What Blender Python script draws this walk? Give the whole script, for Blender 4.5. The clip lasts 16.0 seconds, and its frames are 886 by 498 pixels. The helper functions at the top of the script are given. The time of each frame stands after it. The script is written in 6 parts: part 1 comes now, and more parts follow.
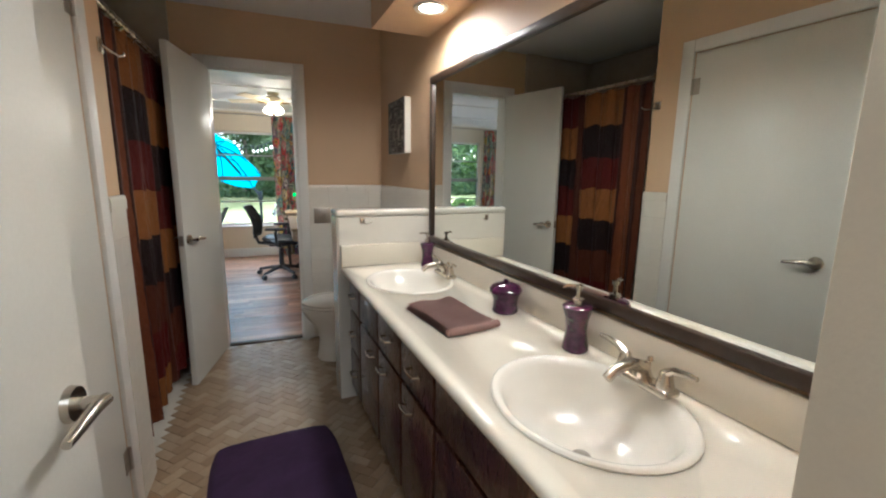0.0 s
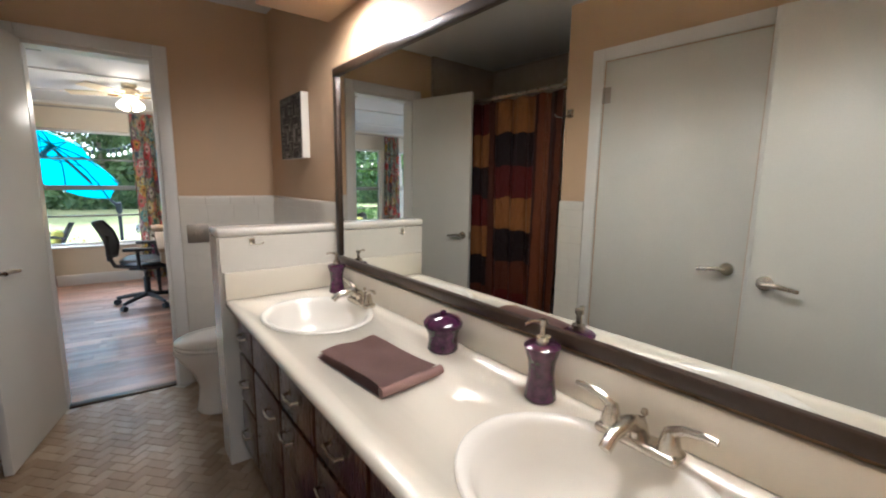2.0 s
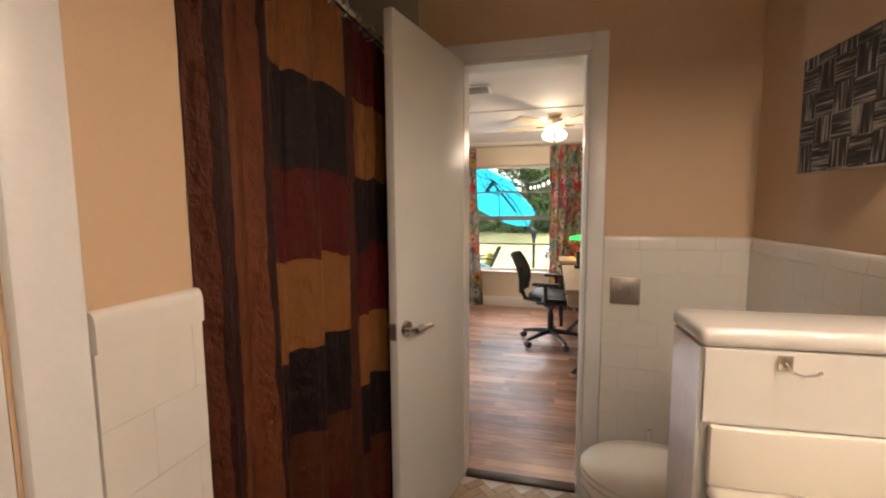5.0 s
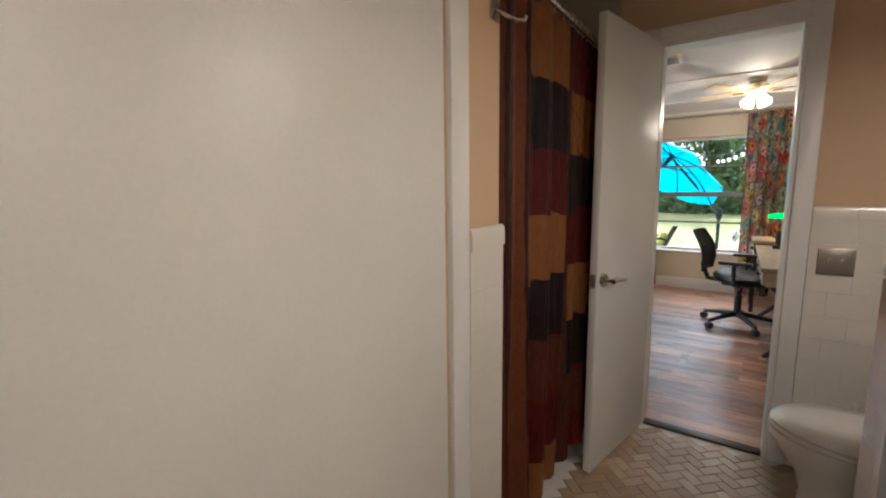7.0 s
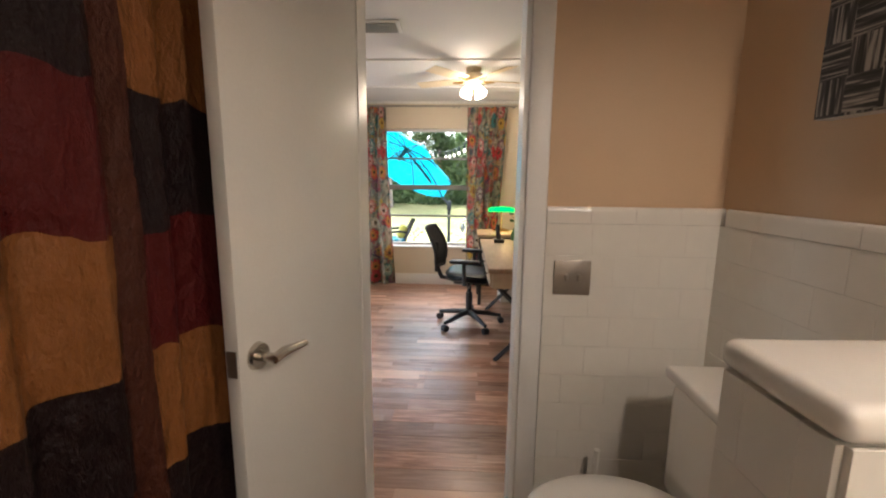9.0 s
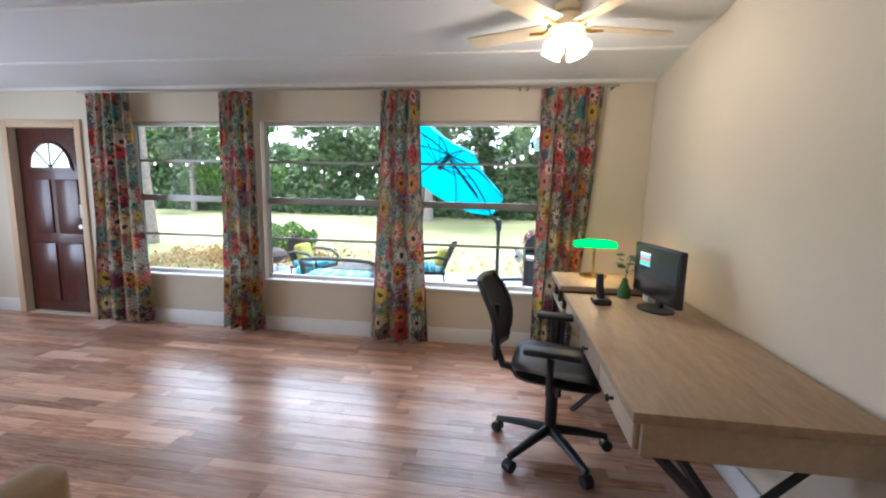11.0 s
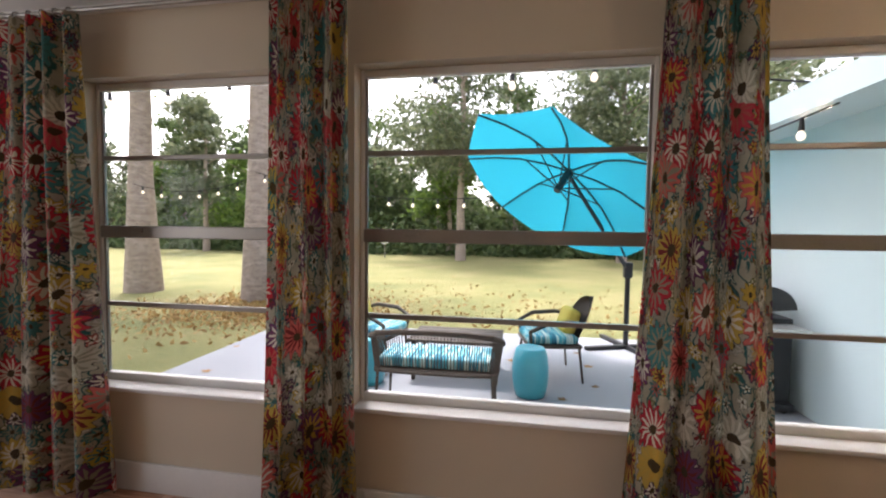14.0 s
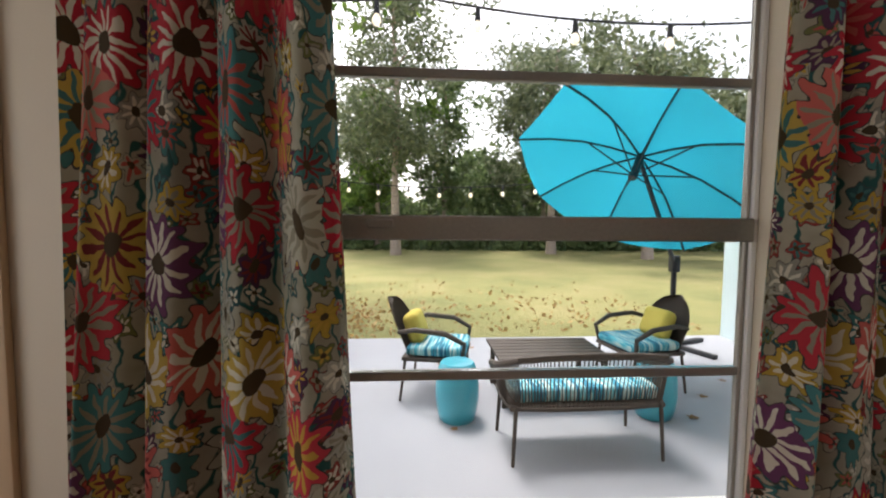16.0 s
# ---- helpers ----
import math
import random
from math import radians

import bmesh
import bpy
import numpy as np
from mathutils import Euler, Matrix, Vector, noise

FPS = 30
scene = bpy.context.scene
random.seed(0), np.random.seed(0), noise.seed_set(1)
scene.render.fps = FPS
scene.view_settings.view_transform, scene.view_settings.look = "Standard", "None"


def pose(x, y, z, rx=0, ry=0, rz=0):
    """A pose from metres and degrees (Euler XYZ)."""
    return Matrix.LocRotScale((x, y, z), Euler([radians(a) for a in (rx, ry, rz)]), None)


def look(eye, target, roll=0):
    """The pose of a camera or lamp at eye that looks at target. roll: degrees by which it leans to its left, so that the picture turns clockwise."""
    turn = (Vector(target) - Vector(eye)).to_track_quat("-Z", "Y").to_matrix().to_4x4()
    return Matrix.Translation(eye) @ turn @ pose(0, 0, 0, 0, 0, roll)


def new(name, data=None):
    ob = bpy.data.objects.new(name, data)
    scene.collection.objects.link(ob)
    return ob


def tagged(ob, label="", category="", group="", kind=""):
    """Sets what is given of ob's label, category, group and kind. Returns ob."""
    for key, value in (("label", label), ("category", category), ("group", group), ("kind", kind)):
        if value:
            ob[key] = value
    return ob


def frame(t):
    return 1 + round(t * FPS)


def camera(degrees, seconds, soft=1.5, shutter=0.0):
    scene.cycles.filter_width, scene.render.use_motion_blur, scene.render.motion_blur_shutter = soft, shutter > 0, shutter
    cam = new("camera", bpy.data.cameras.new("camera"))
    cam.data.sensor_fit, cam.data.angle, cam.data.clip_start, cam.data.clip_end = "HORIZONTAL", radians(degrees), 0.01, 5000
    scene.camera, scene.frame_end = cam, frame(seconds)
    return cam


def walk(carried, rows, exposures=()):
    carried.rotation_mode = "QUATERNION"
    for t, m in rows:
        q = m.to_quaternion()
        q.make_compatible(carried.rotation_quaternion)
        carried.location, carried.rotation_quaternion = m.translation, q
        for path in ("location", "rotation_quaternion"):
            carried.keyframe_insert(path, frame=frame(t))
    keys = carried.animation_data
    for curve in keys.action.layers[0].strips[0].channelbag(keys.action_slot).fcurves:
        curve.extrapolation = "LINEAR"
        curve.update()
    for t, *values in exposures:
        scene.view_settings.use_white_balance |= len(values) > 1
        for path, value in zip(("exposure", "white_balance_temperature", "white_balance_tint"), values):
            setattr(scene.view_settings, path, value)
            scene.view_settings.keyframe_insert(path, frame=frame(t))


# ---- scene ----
cam = camera(92.8, 16.0, soft=2.1)
PATH = [
    (0, (0.131, 0.025, 1.324), (0.853, 1.857, 0.972), 0.8),
    (0.5, (0.055, 0.044, 1.319), (1.147, 1.678, 0.952), 0.9),
    (1, (0.04, 0.073, 1.325), (1.256, 1.629, 1.009), 1.3),
    (1.5, (0.088, 0.177, 1.302), (1.32, 1.723, 0.993), 1.7),
    (2, (0.186, 0.348, 1.327), (1.328, 1.96, 1.018), 0.8),
    (2.5, (0.197, 0.546, 1.32), (1.061, 2.323, 1.008), 0.4),
    (3, (0.191, 0.783, 1.347), (0.816, 2.665, 1.09), 0.5),
    (3.5, (0.229, 1.047, 1.345), (0.48, 3.017, 1.112), 0.1),
    (4, (0.23, 1.251, 1.35), (0.099, 3.235, 1.136), -0.3),
    (4.5, (0.157, 1.396, 1.354), (-0.132, 3.368, 1.189), -0.5),
    (5, (0.137, 1.466, 1.355), (-0.357, 3.395, 1.16), -0.4),
    (5.2, (0.144, 1.473, 1.335), (-0.478, 3.363, 1.126), -0.3),
    (7.3, (0.099, 0.969, 1.319), (-1.046, 2.583, 1.033), -0.8),
    (7.5, (0.107, 1.012, 1.315), (-0.857, 2.739, 1.017), -0.6),
    (8, (0.118, 1.205, 1.312), (-0.316, 3.127, 0.971), -1.0),
    (8.5, (0.135, 1.586, 1.301), (-0.158, 3.534, 0.958), 0.0),
    (9, (0.088, 2.016, 1.311), (-0.007, 3.987, 0.984), 0.6),
    (9.5, (0.019, 2.467, 1.322), (-0.064, 4.451, 1.081), -0.9),
    (9.7, (-0.001, 2.675, 1.342), (-0.175, 4.652, 1.095), -0.5),
    (11.8, (-0.322, 4.265, 1.29), (-0.70, 6.20, 0.985), 2.6),
    (12, (-0.401, 4.466, 1.257), (-0.868, 6.385, 0.939), 1.7),
    (12.5, (-0.669, 4.807, 1.227), (-1.04, 6.763, 1.038), 1.7),
    (13, (-0.95, 5.117, 1.181), (-1.345, 7.063, 0.945), -0.9),
    (13.5, (-1.261, 5.322, 1.215), (-1.749, 7.26, 1.128), -0.4),
    (14, (-1.653, 5.532, 1.24), (-1.982, 7.502, 1.143), 0.7),
    (14.5, (-2.072, 5.773, 1.218), (-2.186, 7.768, 1.124), 0.3),
    (15, (-2.515, 5.911, 1.223), (-2.595, 7.901, 1.046), -0.8),
    (15.5, (-2.919, 6.116, 1.211), (-2.983, 8.105, 1.009), -0.6),
    (16, (-3.324, 6.304, 1.219), (-3.189, 8.295, 1.093), 0.5),
]
EXPOSURE = [(0, 2.95, 4950, 5), (2.5, 3.0, 5050, 11), (4, 2.95, 5650, 15), (5, 3.1, 6200, 18), (7.4, 2.75, 5350, 11), (8.5, 3.05, 5850, 16), (9.5, 2.95, 5600, 13), (12, 2.55, 5100, 15), (13.5, 2.0, 6200, 24), (16, 1.55, 6600, 19)]
walk(cam, [(t, look(eye, target, roll)) for t, eye, target, roll in PATH], EXPOSURE)

# ---- world and light ----
world = bpy.data.worlds.new("sky")
scene.world = world
world.use_nodes = True
wn, wl = world.node_tree.nodes, world.node_tree.links
sky = wn.new("ShaderNodeTexSky")
sky.sky_type, sky.sun_disc = "NISHITA", False
sky.sun_elevation, sky.sun_rotation = radians(48), radians(-35)
sky.air_density, sky.dust_density = 1.2, 4.0
grey = wn.new("ShaderNodeHueSaturation")
grey.inputs["Saturation"].default_value = 0.3
wl.new(sky.outputs[0], grey.inputs["Color"])
wl.new(grey.outputs[0], wn["Background"].inputs[0])
wn["Background"].inputs[1].default_value = 0.15

sun = bpy.data.lights.new("sun", "SUN")
sun.energy, sun.angle, sun.color = 1.5, radians(14), (1.0, 0.96, 0.9)
new("sun", sun).matrix_world = look((-4, 16, 20), (-1, 9, 0))


def spot(name, place, power, colour, size=0.09, angle=130):
    d = bpy.data.lights.new(name, "SPOT")
    d.energy, d.color, d.shadow_soft_size, d.spot_size, d.spot_blend = power, colour, size, radians(angle), 0.55
    o = new(name, d)
    o.matrix_world = look(place, (place[0], place[1] + 0.001, 0))
    return o


def bulb(name, place, power, colour, size=0.04):
    d = bpy.data.lights.new(name, "POINT")
    d.energy, d.color, d.shadow_soft_size = power, colour, size
    o = new(name, d)
    o.location = place
    return o


WARM = (1.0, 0.80, 0.60)
spot("downlight_far", (0.84, 2.02, 2.06), 6.5, WARM, angle=177)
spot("downlight_near", (0.88, 0.8, 2.06), 5.7, WARM, angle=177)
# unseen lamp added in the hall to brighten the entry and mirrored doors
spot("hall_fill", (0.1, -0.8, 2.3), 6.8, (1.0, 0.91, 0.80), 0.12, 150)
bulb("fan_bulb", (0.155, 5.95, 2.0), 1.1, (1.0, 0.8, 0.55))
bulb("fan_bulb_back", (0.155, 6.15, 2.0), 1.1, (1.0, 0.8, 0.55))
bulb("desk_bulb", (0.50, 6.66, 0.965), 1.3, (1.0, 0.58, 0.22), 0.02)


# fill lamp in an opening added to the west wall, out of view
side = bpy.data.lights.new("west_fill", "AREA")
side.shape, side.size, side.size_y, side.energy, side.color = "RECTANGLE", 2.2, 1.4, 8, (0.90, 0.96, 1.0)
new("west_fill", side).matrix_world = look((-5.60, 5.3, 1.25), (0, 5.3, 0.9))


# ---- materials ----
def nodes_of(name):
    m = bpy.data.materials.new(name)
    m.use_nodes = True
    return m, m.node_tree.nodes, m.node_tree.links, m.node_tree.nodes["Principled BSDF"]


def mixer(n, l, fac, a, b, mode="MIX"):
    x = n.new("ShaderNodeMix")
    x.data_type, x.blend_type = "RGBA", mode
    for sock, v in ((x.inputs[0], fac), (x.inputs[6], a), (x.inputs[7], b)):
        if isinstance(v, (int, float)):
            sock.default_value = v
        elif isinstance(v, tuple):
            sock.default_value = (*v[:3], 1)
        else:
            l.new(v, sock)
    return x.outputs[2]


def noise_of(n, l, vec, scale, detail=4, rough=0.6):
    t = n.new("ShaderNodeTexNoise")
    t.inputs["Scale"].default_value, t.inputs["Detail"].default_value, t.inputs["Roughness"].default_value = scale, detail, rough
    if vec is not None:
        l.new(vec, t.inputs["Vector"])
    return t.outputs["Fac"]


def ramp(n, l, fac, stops, constant=False):
    r = n.new("ShaderNodeValToRGB")
    if constant:
        r.color_ramp.interpolation = "CONSTANT"
    e = r.color_ramp.elements
    while len(e) < len(stops):
        e.new(0.5)
    for k, (p, c) in enumerate(stops):
        e[k].position, e[k].color = p, (*c, 1) if len(c) == 3 else c
    l.new(fac, r.inputs[0])
    return r.outputs[0]


def scaled(n, l, vec, s):
    m = n.new("ShaderNodeMapping")
    m.inputs["Scale"].default_value = s
    l.new(vec, m.inputs["Vector"])
    return m.outputs[0]


def math_node(n, l, op, a, b=0.0):
    m = n.new("ShaderNodeMath")
    m.operation = op
    for sock, v in ((m.inputs[0], a), (m.inputs[1], b)):
        if isinstance(v, (int, float)):
            sock.default_value = v
        else:
            l.new(v, sock)
    return m.outputs[0]


def mat(name, a, b=None, rough=0.5, metal=0.0, grain=60, large=3, bump=0.1, stretch=(1, 1, 1), vary=0.0, coat=0.0, trans=0.0, glow=0.0):
    """Two tones mixed by large stains and fine grain, with relief; vary: tone shift from piece to piece."""
    m, n, l, p = nodes_of(name)
    b = b or tuple(c * 0.82 for c in a)
    tex = n.new("ShaderNodeTexCoord").outputs["Object"]
    v = scaled(n, l, tex, stretch)
    f1, f2 = noise_of(n, l, v, large, 3), noise_of(n, l, v, grain, 5)
    f = math_node(n, l, "ADD", math_node(n, l, "MULTIPLY", f1, 0.6), math_node(n, l, "MULTIPLY", f2, 0.4))
    f = ramp(n, l, f, [(0.34, (0, 0, 0)), (0.66, (1, 1, 1))])
    c = mixer(n, l, f, a, b)
    if vary:
        info = n.new("ShaderNodeObjectInfo").outputs["Random"]
        h = n.new("ShaderNodeHueSaturation")
        l.new(math_node(n, l, "ADD", math_node(n, l, "MULTIPLY", info, 2 * vary), 1 - vary), h.inputs["Value"])
        l.new(c, h.inputs["Color"])
        c = h.outputs[0]
    l.new(c, p.inputs["Base Color"])
    p.inputs["Metallic"].default_value = metal
    r = math_node(n, l, "ADD", math_node(n, l, "MULTIPLY", f2, 0.16), rough - 0.08)
    l.new(r, p.inputs["Roughness"])
    p.inputs["Coat Weight"].default_value = coat
    p.inputs["Transmission Weight"].default_value = trans
    if bump:
        bm_ = n.new("ShaderNodeBump")
        bm_.inputs["Strength"].default_value, bm_.inputs["Distance"].default_value = bump, 0.004
        l.new(f2, bm_.inputs["Height"])
        l.new(bm_.outputs[0], p.inputs["Normal"])
    if glow:
        l.new(c, p.inputs["Emission Color"])
        p.inputs["Emission Strength"].default_value = glow
    return m


M = dict(
    tan=mat("tan_paint", (0.62, 0.44, 0.275), (0.58, 0.41, 0.25), 0.55, grain=220, large=1.5, bump=0.12),
    cream=mat("cream_paint", (0.66, 0.58, 0.45), (0.62, 0.54, 0.42), 0.6, grain=220, large=1.2, bump=0.12),
    white=mat("white_paint", (0.74, 0.73, 0.68), (0.68, 0.67, 0.62), 0.38, grain=120, large=2, bump=0.04),
    trim=mat("trim_paint", (0.78, 0.77, 0.74), (0.72, 0.71, 0.68), 0.35, grain=90, large=4, bump=0.04),
    ceiling=mat("ceiling_paint", (0.74, 0.74, 0.73), (0.68, 0.68, 0.67), 0.8, grain=150, large=1, bump=0.3),
    tile=mat("glazed_tile", (0.74, 0.71, 0.64), (0.70, 0.67, 0.60), 0.14, grain=14, large=3, bump=0.03, vary=0.01, coat=0.4),
    grout=mat("grout", (0.70, 0.67, 0.60), None, 0.85, grain=200, bump=0.3),
    counter=mat("cream_laminate", (0.78, 0.73, 0.62), (0.75, 0.70, 0.59), 0.22, grain=160, large=4, bump=0.02, coat=0.2),
    porcelain=mat("porcelain", (0.80, 0.77, 0.70), (0.78, 0.75, 0.68), 0.22, grain=8, large=2, bump=0.0, coat=0.25),
    darkwood=mat("dark_stained_wood", (0.075, 0.028, 0.014), (0.035, 0.013, 0.008), 0.28, grain=30, large=5, bump=0.08, stretch=(6, 6, 0.7), coat=0.4),
    frame=mat("dark_frame_wood", (0.045, 0.026, 0.014), (0.025, 0.014, 0.009), 0.35, grain=50, large=6, bump=0.15),
    nickel=mat("brushed_nickel", (0.62, 0.57, 0.49), (0.54, 0.50, 0.43), 0.24, 1.0, grain=300, bump=0.03),
    steel=mat("stainless_steel", (0.55, 0.55, 0.54), (0.45, 0.45, 0.45), 0.35, 1.0, grain=120, bump=0.05, stretch=(1, 1, 20)),
    brass=mat("polished_brass", (0.72, 0.48, 0.16), (0.62, 0.40, 0.12), 0.18, 1.0, grain=90, bump=0.0),
    purple=mat("purple_mosaic", (0.10, 0.022, 0.075), (0.028, 0.007, 0.025), 0.16, grain=55, large=40, bump=0.25, coat=0.5),
    towel=mat("mauve_terry", (0.34, 0.21, 0.18), (0.28, 0.17, 0.145), 0.95, grain=500, large=8, bump=0.7),
    rug=mat("purple_pile", (0.055, 0.022, 0.075), (0.03, 0.012, 0.045), 0.98, grain=350, large=7, bump=1.0),
    canvas=mat("canvas_edge", (0.72, 0.69, 0.62), None, 0.8, grain=300, bump=0.2),
    plate=mat("nickel_plate", (0.42, 0.38, 0.33), (0.36, 0.33, 0.29), 0.38, 0.9, grain=120, bump=0.03),
    black=mat("black_plastic", (0.014, 0.015, 0.017), (0.022, 0.023, 0.026), 0.45, grain=200, bump=0.1),
    mesh=mat("black_mesh_fabric", (0.02, 0.022, 0.026), (0.045, 0.048, 0.055), 0.85, grain=500, large=300, bump=0.6),
    desk=mat("weathered_oak", (0.42, 0.30, 0.19), (0.31, 0.21, 0.125), 0.5, grain=26, large=5, bump=0.2, stretch=(6, 0.8, 6)),
    deskpale=mat("pale_oak", (0.52, 0.42, 0.30), (0.42, 0.33, 0.23), 0.5, grain=26, large=5, bump=0.2, stretch=(6, 0.8, 6)),
    leather=mat("tan_leather", (0.42, 0.28, 0.15), (0.34, 0.22, 0.115), 0.45, grain=120, large=5, bump=0.35),
    redwood=mat("mahogany_door", (0.10, 0.022, 0.014), (0.05, 0.012, 0.008), 0.33, grain=26, large=4, bump=0.12, stretch=(7, 7, 0.7), coat=0.3),
    alu=mat("grey_aluminium", (0.38, 0.36, 0.33), (0.30, 0.285, 0.26), 0.42, 0.6, grain=120, bump=0.05),
    blade=mat("cream_blade", (0.68, 0.56, 0.36), (0.60, 0.48, 0.30), 0.45, grain=30, large=5, bump=0.08),
    screen=mat("dark_screen", (0.008, 0.009, 0.011), None, 0.18, grain=10, bump=0.0),
    concrete=mat("patio_concrete", (0.35, 0.36, 0.385), (0.28, 0.29, 0.315), 0.85, grain=45, large=0.9, bump=0.3),
    bluewall=mat("pale_blue_stucco", (0.56, 0.68, 0.70), (0.52, 0.64, 0.66), 0.8, grain=60, large=1.0, bump=0.5),
    roof=mat("roof_shingle", (0.30, 0.31, 0.32), (0.22, 0.23, 0.24), 0.9, grain=40, large=2, bump=0.6),
    redpaint=mat("red_enamel", (0.20, 0.018, 0.018), (0.15, 0.013, 0.013), 0.25, grain=60, large=6, bump=0.02, coat=0.6),
    wicker=mat("brown_wicker", (0.045, 0.032, 0.024), (0.075, 0.055, 0.04), 0.6, grain=160, large=30, bump=0.6),
    aqua=mat("aqua_ceramic", (0.05, 0.40, 0.50), (0.04, 0.34, 0.44), 0.3, grain=60, large=8, bump=0.1, coat=0.3),
    yellow=mat("yellow_cushion", (0.62, 0.50, 0.10), (0.55, 0.43, 0.08), 0.9, grain=200, bump=0.4),
    bark=mat("pine_bark", (0.46, 0.37, 0.32), (0.22, 0.17, 0.14), 0.95, grain=22, large=6, bump=1.0, stretch=(1, 1, 2.2)),
    leafdead=mat("fallen_leaf", (0.36, 0.20, 0.07), (0.20, 0.10, 0.04), 0.8, grain=60, large=20, vary=0.4),
    copper=mat("rusty_bowl", (0.10, 0.06, 0.045), (0.06, 0.035, 0.028), 0.7, grain=60, large=10, bump=0.4),
    rubber=mat("black_cord", (0.012, 0.012, 0.012), None, 0.6, grain=100),
    plantgreen=mat("houseplant_green", (0.06, 0.16, 0.04), (0.03, 0.09, 0.02), 0.5, grain=60),
    surround=mat("grey_surround", (0.42, 0.37, 0.30), (0.34, 0.30, 0.24), 0.35, grain=20, large=3, bump=0.1),
    orange=mat("orange_handle", (0.75, 0.20, 0.03), None, 0.4),
    clearcup=mat("clear_plastic", (0.75, 0.75, 0.73), None, 0.2, trans=0.6, bump=0.0),
    paper=mat("white_paper", (0.78, 0.78, 0.76), None, 0.8),
)


def glowing(name, colour, strength):
    m, n, l, p = nodes_of(name)
    p.inputs["Base Color"].default_value = (*colour, 1)
    p.inputs["Emission Color"].default_value = (*colour, 1)
    p.inputs["Emission Strength"].default_value = strength
    return m


M["lamp"] = glowing("lit_lamp", (1.0, 0.82, 0.55), 3.5)
M["shade_glass"] = glowing("lit_glass_shade", (1.0, 0.84, 0.60), 1.4)
M["green"] = glowing("lit_green_glass", (0.01, 0.42, 0.07), 0.30)
M["bulbglass"] = glowing("string_bulb", (1.0, 0.86, 0.62), 0.35)
for k, c in (("s_blue", (0.2, 0.55, 0.8)), ("s_red", (0.75, 0.12, 0.1)), ("s_green", (0.1, 0.6, 0.25)), ("s_white", (0.8, 0.8, 0.8))):
    M[k] = glowing("screen_bar_" + k[2:], c, 0.25)


def make_glass():
    m, n, l, p = nodes_of("window_glass")
    out = n["Material Output"]
    tr, gl, fr, mx = n.new("ShaderNodeBsdfTransparent"), n.new("ShaderNodeBsdfGlossy"), n.new("ShaderNodeFresnel"), n.new("ShaderNodeMixShader")
    gl.inputs["Roughness"].default_value = 0.02
    tr.inputs[0].default_value = (0.95, 0.97, 0.96, 1)
    fr.inputs[0].default_value = 1.14
    l.new(fr.outputs[0], mx.inputs[0])
    l.new(tr.outputs[0], mx.inputs[1])
    l.new(gl.outputs[0], mx.inputs[2])
    l.new(mx.outputs[0], out.inputs[0])
    return m


def make_mirror():
    m, n, l, p = nodes_of("mirror_silver")
    p.inputs["Base Color"].default_value = (0.80, 0.83, 0.80, 1)
    p.inputs["Metallic"].default_value, p.inputs["Roughness"].default_value = 1.0, 0.01
    return m


